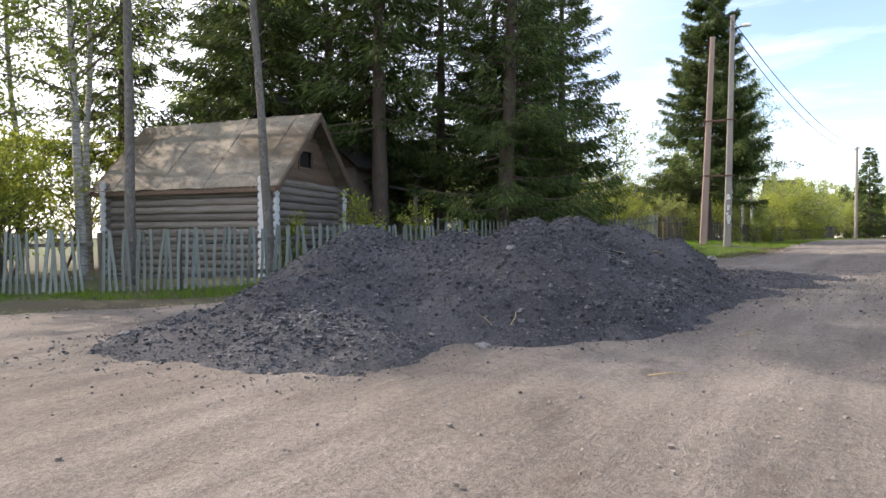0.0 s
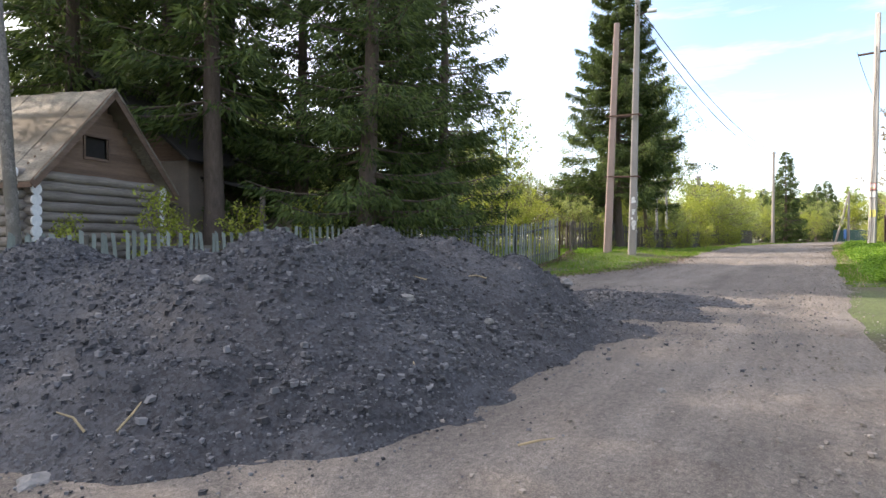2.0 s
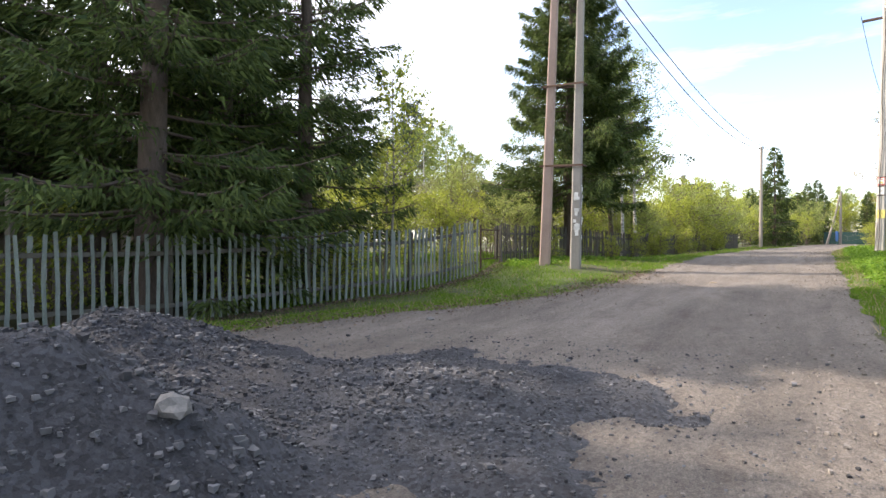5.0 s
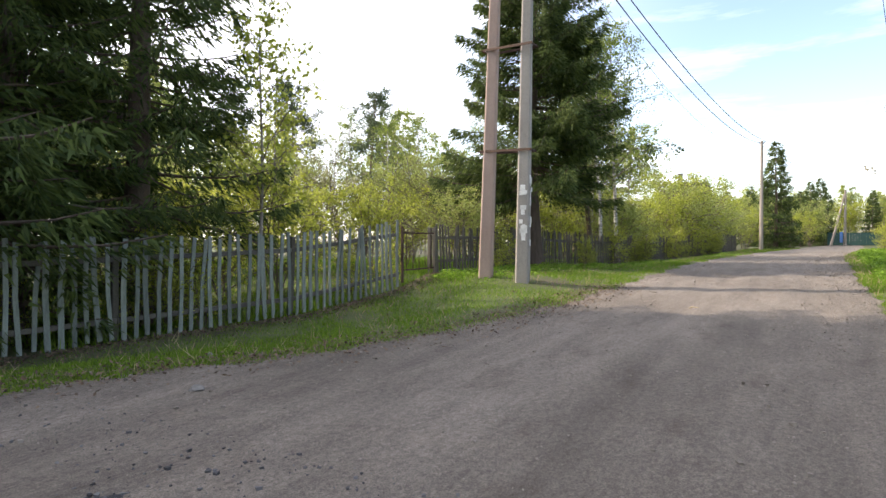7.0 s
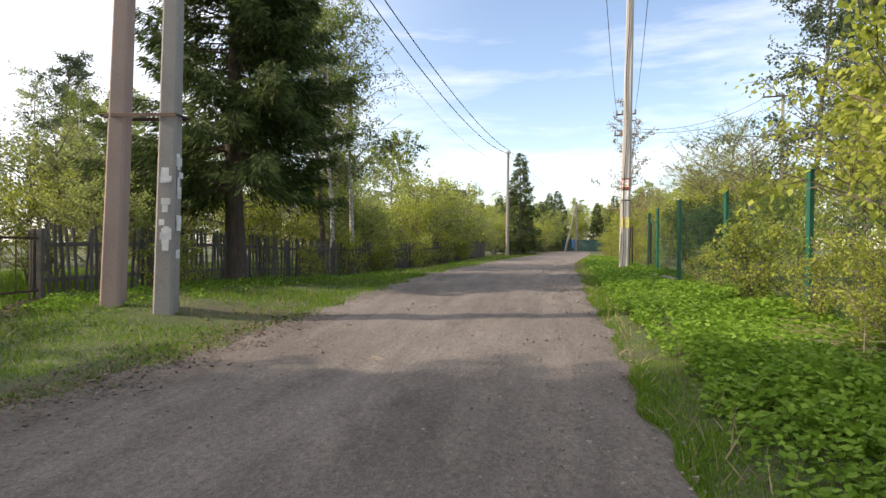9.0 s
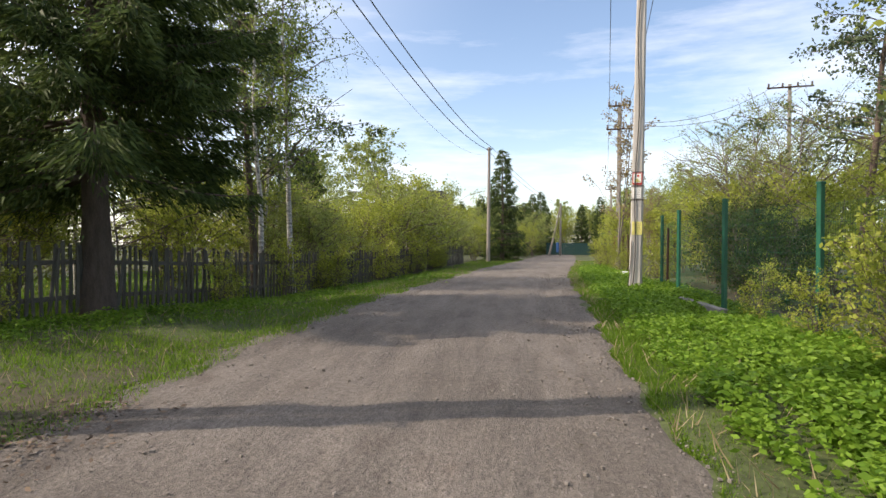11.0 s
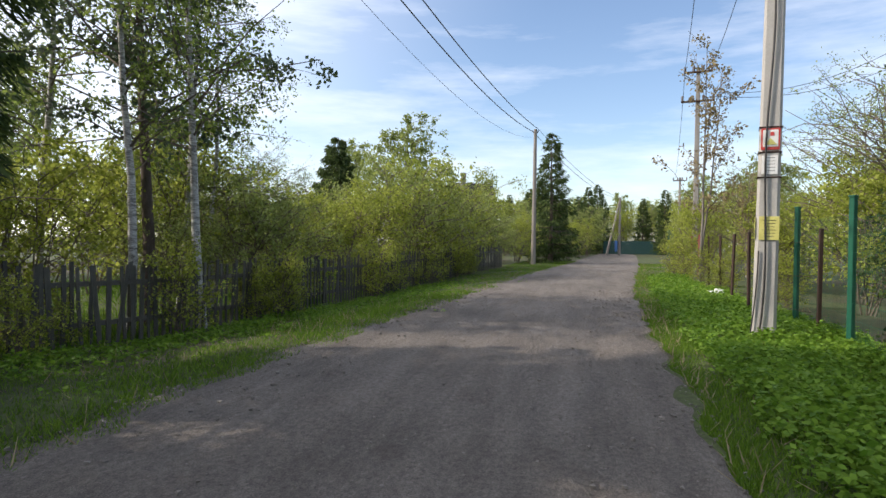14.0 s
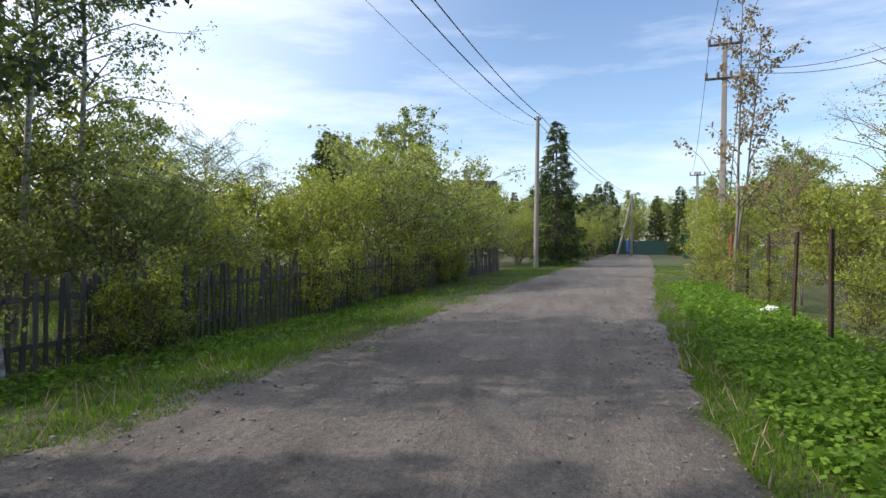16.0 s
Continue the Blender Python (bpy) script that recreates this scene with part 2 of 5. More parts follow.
M = dict(
    soil=surface("soil_and_turf", (0.032, 0.046, 0.013), (0.075, 0.095, 0.027), 1.2, 25, 1, 0.6, stain=(0.058, 0.05, 0.028), grit=0.3, grit_scale=30),
    road=dirt_road(),
    pile=surface("dark_road_scrapings", (0.020, 0.0215, 0.027), (0.050, 0.052, 0.061), 3.0, 45, 0.95, 1.0, spread=0.6, stain=(0.046, 0.049, 0.058), grit=0.45, grit_scale=38, depth=0.05),
    stone=islands("dark_gravel", (0.014, 0.015, 0.019), (0.135, 0.138, 0.15)),
    pebble=islands("road_pebble", (0.13, 0.115, 0.10), (0.25, 0.225, 0.20)),
    rock=surface("pale_stone", (0.10, 0.10, 0.10), (0.21, 0.205, 0.20), 9, 50, 0.9, 0.5),
    log=surface("weathered_log", (0.115, 0.095, 0.08), (0.30, 0.265, 0.23), 5, 30, 0.9, 0.7, stretch=(0.25, 3, 3), vary=0.25),
    log_white=surface("white_painted_log_end", (0.55, 0.56, 0.57), (0.80, 0.80, 0.79), 8, 40, 0.8, 0.3),
    board=surface("brown_board", (0.10, 0.062, 0.042), (0.21, 0.14, 0.10), 5, 40, 0.85, 0.5, stretch=(0.3, 3, 3), vary=0.2),
    # near-black colour that paints the shade inside window openings
    dark=surface("unlit_opening", (0.012, 0.011, 0.010), (0.025, 0.022, 0.02), 4, 20, 1, 0.1),
    roofing=surface("worn_roofing_felt", (0.11, 0.095, 0.075), (0.36, 0.32, 0.26), 3.0, 24, 0.95, 0.9, stain=(0.13, 0.105, 0.075), stretch=(1.6, 0.55, 1), spread=0.55, depth=0.04),
    picket=surface("weathered_grey_green_picket", (0.10, 0.12, 0.105), (0.24, 0.27, 0.245), 6, 50, 0.9, 0.5, stretch=(3, 3, 0.4), vary=0.28),
    picket_dark=surface("old_dark_picket", (0.045, 0.042, 0.034), (0.115, 0.108, 0.09), 6, 50, 0.9, 0.5, stretch=(3, 3, 0.4), vary=0.3),
    rail=surface("old_fence_rail", (0.06, 0.055, 0.045), (0.13, 0.12, 0.10), 6, 40, 0.9, 0.5, stretch=(3, 0.3, 3)),
    concrete=surface("aged_concrete", (0.19, 0.178, 0.165), (0.33, 0.31, 0.285), 2.5, 60, 0.9, 0.35, stretch=(1, 1, 0.5), stain=(0.22, 0.205, 0.185)),
    concrete_pale=surface("pale_concrete", (0.32, 0.31, 0.29), (0.50, 0.48, 0.45), 2.5, 60, 0.9, 0.35, stretch=(1, 1, 0.5), stain=(0.36, 0.34, 0.31)),
    concrete_red=surface("reddish_concrete", (0.25, 0.185, 0.16), (0.36, 0.28, 0.245), 2.5, 60, 0.9, 0.35, stretch=(1, 1, 0.5)),
    woodpole=surface("grey_timber_pole", (0.17, 0.15, 0.13), (0.30, 0.27, 0.24), 4, 40, 0.9, 0.4, stretch=(3, 3, 0.3)),
    iron=surface("rusty_iron", (0.035, 0.026, 0.022), (0.09, 0.05, 0.036), 8, 60, 0.75, 0.3, metal=0.4),
    redpaint=surface("faded_red_paint", (0.20, 0.055, 0.04), (0.30, 0.09, 0.07), 6, 40, 0.7, 0.2),
    cable=surface("black_cable", (0.015, 0.015, 0.016), (0.03, 0.03, 0.03), 8, 40, 0.6, 0.1),
    green=surface("green_coated_steel", (0.008, 0.075, 0.045), (0.014, 0.12, 0.072), 6, 40, 0.45, 0.08, metal=0.1),
    paper=surface("torn_paper", (0.5, 0.5, 0.49), (0.8, 0.8, 0.78), 10, 60, 0.9, 0.2, vary=0.15),
    white=surface("white_enamel", (0.68, 0.68, 0.66), (0.80, 0.80, 0.78), 10, 60, 0.5, 0.05),
    red=surface("red_enamel", (0.42, 0.04, 0.03), (0.55, 0.06, 0.05), 10, 60, 0.5, 0.05),
    yellow=surface("yellow_sheet", (0.52, 0.48, 0.12), (0.68, 0.64, 0.22), 8, 50, 0.6, 0.05),
    black=surface("black_print", (0.02, 0.02, 0.02), (0.05, 0.05, 0.05), 10, 60, 0.7, 0.05),
    blue=surface("blue_paint", (0.03, 0.09, 0.28), (0.05, 0.14, 0.36), 4, 40, 0.6, 0.1),
    wall_far=surface("house_wall", (0.17, 0.135, 0.11), (0.28, 0.23, 0.19), 2, 30, 0.9, 0.3),
    roof_far=surface("dark_roof", (0.025, 0.022, 0.022), (0.05, 0.045, 0.042), 2, 30, 0.8, 0.3),
    porcelain=surface("insulator", (0.05, 0.04, 0.04), (0.09, 0.07, 0.06), 8, 40, 0.3, 0.05),
    plastic=surface("white_plastic_bag", (0.72, 0.72, 0.71), (0.84, 0.84, 0.83), 12, 50, 0.5, 0.5),
    bark=surface("conifer_bark", (0.05, 0.038, 0.03), (0.14, 0.105, 0.085), 7, 45, 0.95, 0.9, stretch=(2, 2, 0.5)),
    bark_grey=surface("grey_bark", (0.12, 0.105, 0.09), (0.26, 0.235, 0.21), 7, 45, 0.95, 0.7, stretch=(2, 2, 0.5)),
    bark_birch=surface("birch_bark", (0.10, 0.09, 0.08), (0.66, 0.64, 0.60), 9, 30, 0.8, 0.4, stretch=(0.6, 0.6, 2.2), spread=0.35),
    bark_aspen=surface("mottled_aspen_bark", (0.05, 0.045, 0.04), (0.25, 0.23, 0.205), 11, 38, 0.95, 1.0, stretch=(1.4, 1.4, 1.0), spread=0.4, stain=(0.12, 0.11, 0.09)),
    twig=surface("twig_bark", (0.09, 0.07, 0.055), (0.19, 0.155, 0.125), 9, 40, 0.95, 0.3),
    needle=leafy("spruce_needles", (0.032, 0.056, 0.02), (0.12, 0.165, 0.045), 0.35, 0.6),
    pine=leafy("pine_needles", (0.06, 0.09, 0.05), (0.13, 0.17, 0.09), 0.3, 0.6),
    spring=leafy("fresh_yellow_green_leaves", (0.19, 0.24, 0.03), (0.46, 0.50, 0.10), 0.55),
    birchleaf=leafy("young_birch_leaves", (0.11, 0.165, 0.03), (0.27, 0.34, 0.08), 0.5),
    willow=leafy("willow_leaves", (0.17, 0.22, 0.055), (0.38, 0.43, 0.14), 0.5),
    pale=leafy("pale_blossom_leaves", (0.20, 0.22, 0.09), (0.46, 0.46, 0.30), 0.45),
    teal=surface("dark_teal_paint", (0.008, 0.04, 0.04), (0.015, 0.065, 0.06), 4, 40, 0.7, 0.1),
    bud=leafy("reddish_buds", (0.18, 0.13, 0.07), (0.36, 0.30, 0.15), 0.4),
    grass=leafy("spring_grass", (0.07, 0.155, 0.013), (0.20, 0.31, 0.036), 0.5),
    dry=leafy("dry_stalks", (0.24, 0.19, 0.11), (0.42, 0.35, 0.22), 0.3),
    litter=islands("fallen_leaves", (0.05, 0.034, 0.024), (0.17, 0.12, 0.08)),
    herb=leafy("broad_green_herbs", (0.085, 0.18, 0.014), (0.23, 0.37, 0.045), 0.45),
)

# ---- shape helpers ----
def link(name, me, parent=None, label="", m=None):
    ob = new(name, me)
    if parent is not None:
        ob.parent = parent
    if m is not None:
        ob.matrix_basis = m
    if label:
        ob["label"] = label
    return ob


def part(name, bm, material, parent, label=""):
    me = bpy.data.meshes.new(name)
    bm.to_mesh(me)
    bm.free()
    me.materials.append(material)
    return link(name, me, parent, label)


def thing(name, x, y, z, label, category, group="", rz=0.0, kind=""):
    ob = new(name)
    ob.empty_display_size = 0.2
    ob.matrix_basis = pose(x, y, z, 0, 0, rz)
    return tagged(ob, label, category, group, kind)


def raw(name, v, f, material, smooth=False):
    """A mesh from arrays: all faces with the same number of corners."""
    v, f = np.asarray(v, np.float32), np.asarray(f, np.int32)
    me = bpy.data.meshes.new(name)
    n, k = f.shape
    me.vertices.add(len(v))
    me.vertices.foreach_set("co", v.ravel())
    me.loops.add(n * k)
    me.loops.foreach_set("vertex_index", f.ravel())
    me.polygons.add(n)
    me.polygons.foreach_set("loop_start", np.arange(0, n * k, k, dtype=np.int32))
    me.polygons.foreach_set("use_smooth", np.full(n, smooth))
    me.materials.append(material)
    me.update(calc_edges=True)
    return me


def block(sx, sy, sz, at=(0, 0, 0), bevel=0.008, bm=None, rot=None):
    """A bevelled box, its centre at `at`."""
    own = bmesh.new()
    bmesh.ops.create_cube(own, size=1)
    for v in own.verts:
        v.co = Vector((v.co.x * sx, v.co.y * sy, v.co.z * sz))
    if bevel:
        bmesh.ops.bevel(own, geom=own.edges[:], offset=bevel, segments=1, affect="EDGES")
    own.transform(Matrix.Translation(at) @ (rot if rot else Matrix()))
    if bm is None:
        return own
    me = bpy.data.meshes.new("joined")
    own.to_mesh(me)
    own.free()
    bm.from_mesh(me)
    bpy.data.meshes.remove(me)
    return bm


def tubes(lines, sides=5):
    """Tapered tubes along polylines [(points, radii)]: vertices and quads."""
    V, F, base = [], [], 0
    ang = np.arange(sides) * 2 * np.pi / sides
    for pts, rad in lines:
        pts = np.asarray(pts, float)
        n = len(pts)
        d = np.gradient(pts, axis=0)
        d /= np.linalg.norm(d, axis=1)[:, None] + 1e-9
        ref = np.where(np.abs(d[:, 2:3]) > 0.9, [[1.0, 0, 0]], [[0, 0, 1.0]])
        s = np.cross(d, ref)
        s /= np.linalg.norm(s, axis=1)[:, None] + 1e-9
        u = np.cross(s, d)
        rad = np.broadcast_to(np.asarray(rad, float), (n,))
        ring = pts[:, None] + rad[:, None, None] * (np.cos(ang)[None, :, None] * s[:, None] + np.sin(ang)[None, :, None] * u[:, None])
        V.append(ring.reshape(-1, 3))
        i, j = np.meshgrid(np.arange(n - 1), np.arange(sides), indexing="ij")
        k = (j + 1) % sides
        F.append(np.stack([base + i * sides + j, base + i * sides + k, base + (i + 1) * sides + k, base + (i + 1) * sides + j], -1).reshape(-1, 4))
        base += n * sides
    return np.concatenate(V), np.concatenate(F)


def blades(pos, direction, length, width, rng, broad=False, level=0.0):
    """Leaves from pos along direction: pointed blades, or broad four-cornered ones."""
    n = len(pos)
    d = direction / (np.linalg.norm(direction, axis=1)[:, None] + 1e-9)
    s = np.cross(d, rng.normal(size=(n, 3)) + np.array([0, 0, level]))
    s /= np.linalg.norm(s, axis=1)[:, None] + 1e-9
    length, width = np.broadcast_to(length, (n,))[:, None], np.broadcast_to(width, (n,))[:, None]
    if not broad:
        v = np.stack([pos + s * width / 2, pos + d * length, pos - s * width / 2], 1).reshape(-1, 3)
        return v, np.arange(3 * n).reshape(n, 3)
    mid = pos + d * length * 0.45
    v = np.stack([pos, mid + s * width / 2, pos + d * length, mid - s * width / 2], 1).reshape(-1, 3)
    return v, np.arange(4 * n).reshape(n, 4)


def fbm(x, y, scale, seed=0):
    """Cheap smooth variation over a plan, about -1 to 1."""
    r = np.random.RandomState(seed)
    out = np.zeros_like(np.asarray(x, float))
    amp = 0.5
    for _ in range(5):
        a, b, p, q = r.uniform(0, 6.28, 4)
        u, v = np.cos(a) * x + np.sin(a) * y, np.cos(b) * x - np.sin(b) * y
        out = out + amp * np.sin(u * scale + p + 1.7 * np.sin(v * scale * 0.7 + q)) * np.cos(v * scale * 0.9 + p)
        scale, amp = scale * 1.9, amp * 0.62
    return out


# ---- the lie of the land ----
ROAD_Y = [-60, -27, -21, -17, -13, -9, -5, 0, 5, 9, 12, 16, 25, 40, 90, 300]
ROAD_Z = [-2.3, -1.22, -1.03, -.86, -.69, -.53, -.40, -.22, -.05, .06, .12, .13, .15, .15, .2, .3]
LEFT_Y = [-60, -30, -22, -20, -12, -8.8, -6.6, -4.8, -2.6, 3, 9, 15, 27, 40, 70, 95, 300]
LEFT_X = [-30, -18, -11.6, -10.0, -7.0, -5.8, -4.5, -3.9, -3.55, -3.4, -3.15, -2.6, -2.0, -0.8, 1.8, 3.5, 3.5]
RIGHT_Y = [-60, -20, -5, 3, 10, 18, 28, 38, 70, 95, 300]
RIGHT_X = [1.6, 1.55, 1.48, 1.56, 1.74, 2.02, 2.92, 4.0, 6.6, 8, 8]


def edge_l(y):
    return np.interp(y, LEFT_Y, LEFT_X) + 0.10 * np.sin(y * 2.3) * np.cos(y * 0.9) + 0.05 * np.sin(y * 7.1)


def edge_r(y):
    return np.interp(y, RIGHT_Y, RIGHT_X) + 0.08 * np.sin(y * 1.9 + 1) * np.cos(y * 1.1) + 0.04 * np.sin(y * 6.3)


def height(x, y):
    x, y = np.asarray(x, float), np.asarray(y, float)
    z = np.interp(y, ROAD_Y, ROAD_Z)
    lift = np.interp(y, [-30, -16, -12.5, -9.5, -4, -1.8, 0, 5, 8, 12, 20, 30, 45], [.1, .05, -.1, -.2, -.2, -.06, .2, .05, -.15, -.3, -.3, -.1, 0])
    k = np.clip((np.interp(y, LEFT_Y, LEFT_X) - x) / 2.2, 0, 1)
    z = z + lift * k * k * (3 - 2 * k)
    k = np.clip((x - np.interp(y, RIGHT_Y, RIGHT_X)) / 2.6, 0, 1)
    z = z + np.interp(y, [-12, 0, 5, 9, 22, 32], [.16, .12, .02, -.08, -.08, .06]) * k * k * (3 - 2 * k)
    return z


def H(x, y):
    return float(height(x, y))


def sheet(name, xs, ys, zfun, material):
    X, Y = np.meshgrid(xs, ys)
    Z = zfun(X, Y)
    n, m = len(ys), len(xs)
    i, j = np.meshgrid(np.arange(n - 1), np.arange(m - 1), indexing="ij")
    f = np.stack([i * m + j, i * m + j + 1, (i + 1) * m + j + 1, (i + 1) * m + j], -1).reshape(-1, 4)
    return raw(name, np.stack([X, Y, Z], -1).reshape(-1, 3), f, material, True)


def ground_z(X, Y):
    inside = np.clip(np.minimum(X - np.interp(Y, LEFT_Y, LEFT_X), np.interp(Y, RIGHT_Y, RIGHT_X) - X - 0.3) / 0.6, 0, 1)
    return height(X, Y) - 0.12 * inside + 0.03 * fbm(X, Y, 1.1, 3) * (1 - inside)


gx = np.concatenate([[-2500, -800, -250, -110, -60], np.arange(-40, 30.1, 0.5), [45, 80, 200, 800, 2500]])
gy = np.concatenate([[-2500, -800, -200, -90, -50], np.arange(-38, 60.1, 0.5), [75, 100, 150, 300, 900, 2500]])
ground = tagged(link("ground", sheet("ground", gx, gy, ground_z, M["soil"])), kind="structure")

ry = np.arange(-60, 100, 0.16)
rk = np.linspace(0, 1, 60)
RY, RK = np.meshgrid(ry, rk, indexing="ij")
RL, RR = edge_l(RY), edge_r(RY)
RX = RL + (RR - RL) * RK
rut = -0.018 * np.exp(-((RX - (RR - 1.0)) / 0.25) ** 2) - 0.018 * np.exp(-((RX - (RR - 2.7)) / 0.28) ** 2)
RZ = height(RX, RY) + 0.012 * fbm(RX, RY, 2.6, 5) + 0.010 * fbm(RX, RY, 0.8, 9) + rut + 0.008 - 0.05 * np.clip(1 - np.minimum(RK, 1 - RK) * 22, 0, 1)
n, m = RX.shape
i, j = np.meshgrid(np.arange(n - 1), np.arange(m - 1), indexing="ij")
road = tagged(link("road", raw("road", np.stack([RX, RY, RZ], -1).reshape(-1, 3), np.stack([i * m + j, i * m + j + 1, (i + 1) * m + j + 1, (i + 1) * m + j], -1).reshape(-1, 4), M["road"], True)), kind="structure")


def pebbles(pos, size, rng, flat=0.7):
    """Angular stones: jittered boxes, one island each."""
    n = len(pos)
    c = np.array([[x, y, z] for x in (-1, 1) for y in (-1, 1) for z in (-1, 1)], float)
    v = c[None] * rng.uniform(0.35, 1.0, (n, 8, 3)) * 0.5
    v[:, :, 2] *= flat
    a = rng.uniform(0, 6.28, n)
    ca, sa = np.cos(a)[:, None], np.sin(a)[:, None]
    v = np.stack([v[:, :, 0] * ca - v[:, :, 1] * sa, v[:, :, 0] * sa + v[:, :, 1] * ca, v[:, :, 2]], -1)
    v = v * np.asarray(size)[:, None, None] + pos[:, None]
    q = np.array([[0, 1, 3, 2], [4, 6, 7, 5], [0, 4, 5, 1], [2, 3, 7, 6], [0, 2, 6, 4], [1, 5, 7, 3]])
    return v.reshape(-1, 3), (np.arange(n)[:, None, None] * 8 + q[None]).reshape(-1, 4)


# ---- the heap of road scrapings: one mound with several tops ----
TOPS = [(-6.85, -18.7, 1.46, 0.60), (-3.95, -18.05, 1.52, 0.66), (-4.15, -16.3, 1.55, 0.66), (-2.85, -14.6, 1.06, 0.95), (-5.4, -12.7, 0.72, 0.5),
        (-6.0, -20.9, 0.82, 0.5), (-5.4, -18.2, 1.32, 0.6), (-4.6, -21.6, 0.42, 0.4), (-1.9, -12.3, 0.15, 0.085), (-2.6, -11.9, 0.13, 0.15), (-3.45, -15.5, 1.3, 0.72), (-6.6, -22.2, 0.25, 0.25)]


def mound(x, y):
    hs = []
    wx, wy = x + 0.22 * fbm(x, y, 1.5, 21), y + 0.22 * fbm(x, y, 1.5, 22)
    for px, py, hp, sl in TOPS:
        d = np.sqrt((wx - px) ** 2 + (wy - py) ** 2 + 0.12) - 0.30
        hs.append(hp - sl * d)
    hs = np.stack(hs)
    k = 7.0
    h = np.log(np.exp(k * hs).sum(0)) / k
    return h + 0.07 * fbm(x, y, 2.4, 31) - 0.07 * np.clip(fbm(x, y, 3.4, 33), 0.25, 1) + 0.025 * fbm(x, y, 9, 32) - 0.045


def mound_z(X, Y):
    h = mound(X, Y)
    return height(X, Y) + np.where(h > 0, h, np.maximum(h * 0.6, -0.12))


heap = thing("gravel_heap", -4.5, -17.5, H(-4.5, -17.5), "dark grey heap of road scrapings dumped on the dirt road", "gravel heap")
heap.matrix_basis = Matrix()
link("mound", sheet("mound", np.arange(-10.5, 1.2, 0.065), np.arange(-25, -9.2, 0.065), mound_z, M["pile"]), heap)
rng = np.random.RandomState(4)
px, py = rng.uniform(-10, 0.6, 165000), rng.uniform(-24.6, -9.8, 165000)
hh = mound(px, py)
keep = (hh > 0.0) & (rng.uniform(size=165000) < 0.62 + 0.5 * fbm(px, py, 1.3, 41))
px, py, hh = px[keep], py[keep], hh[keep]
size = rng.gamma(1.8, 0.0115, len(px)).clip(0.010, 0.075) * np.clip(0.5 + hh * 2.5, 0.5, 1.0)
v, f = pebbles(np.stack([px, py, mound_z(px, py) + size * 0.2], -1), size, rng, 0.75)
tagged(link("gravel", raw("gravel", v, f, M["stone"]), heap, "loose broken dark gravel"), kind="stuff")
# crumbs rolled off around the foot and scattered stones on the road
px, py = rng.uniform(-11, 1.0, 60000), rng.uniform(-25, -9.3, 60000)
hh = mound(px, py)
keep = (hh < 0.02) & (rng.uniform(size=60000) < 0.85 * np.exp(hh * 9))
px, py = px[keep], py[keep]
size = rng.gamma(1.8, 0.0062, len(px)).clip(0.006, 0.05)
v, f = pebbles(np.stack([px, py, height(px, py) + 0.012 + size * 0.1], -1), size, rng)
tagged(link("spilled_gravel", raw("spilled_gravel", v, f, M["stone"])), "dark crumbs of gravel spilled round the heap", "gravel", kind="stuff")
n = 20000
py = np.concatenate([rng.uniform(-27, 20, n - 4000), rng.uniform(-27, 30, 4000)])
edge = rng.uniform(size=n) < 0.6
u = np.where(edge, np.where(rng.uniform(size=n) < 0.5, rng.beta(1, 9, n), 1 - rng.beta(1, 9, n)), rng.uniform(size=n))
px = edge_l(py) + (edge_r(py) - edge_l(py)) * u
size = rng.gamma(2.0, 0.005, n).clip(0.005, 0.03) * np.where(edge, 1.5, 1.0)
v, f = pebbles(np.stack([px, py, height(px, py) + 0.012 + size * 0.1], -1), size, rng)
tagged(link("road_pebbles", raw("road_pebbles", v, f, M["pebble"])), "small loose pebbles on the packed dirt road", "pebbles", kind="stuff")


def boulder(x, y, z, s, label, seed, material):
    bm = bmesh.new()
    bmesh.ops.create_icosphere(bm, subdivisions=2, radius=s)
    r = np.random.RandomState(seed)
    sc = r.uniform(0.6, 1.1, 3)
    for vert in bm.verts:
        k = 1 + 0.5 * noise.noise(vert.co * (1.6 / s) + Vector((seed, 0, 0)))
        vert.co = Vector((vert.co.x * sc[0], vert.co.y * sc[1], vert.co.z * 0.6 * sc[2])) * k
    me = bpy.data.meshes.new("stone")
    bm.to_mesh(me)
    bm.free()
    me.materials.append(material)
    return tagged(link("stone", me, m=pose(x, y, z, 0, 0, seed * 40)), label, "stone", "stones on the heap")


for q, (x, y, s) in enumerate([(-3.2, -20.55, 0.12), (-3.78, -18.95, 0.10), (-2.75, -17.35, 0.09), (-2.2, -14.3, 0.10), (-3.9, -20.6, 0.06), (-2.2, -16.6, 0.06), (-7.4, -22.6, 0.09)]):
    z = float(mound_z(np.array(x), np.array(y)))
    boulder(x, y, z + s * 0.1, s, "pale grey angular stone lying on the dark gravel heap", q + 1, M["rock"])
for q, (x, y, s) in enumerate([(-0.35, -17.0, 0.06), (-4.24, -8.65, 0.07), (-5.3, -7.7, 0.05)]):
    boulder(x, y, H(x, y) + 0.02, s, "small pale stone lying on the dirt road", q + 11, M["rock"])

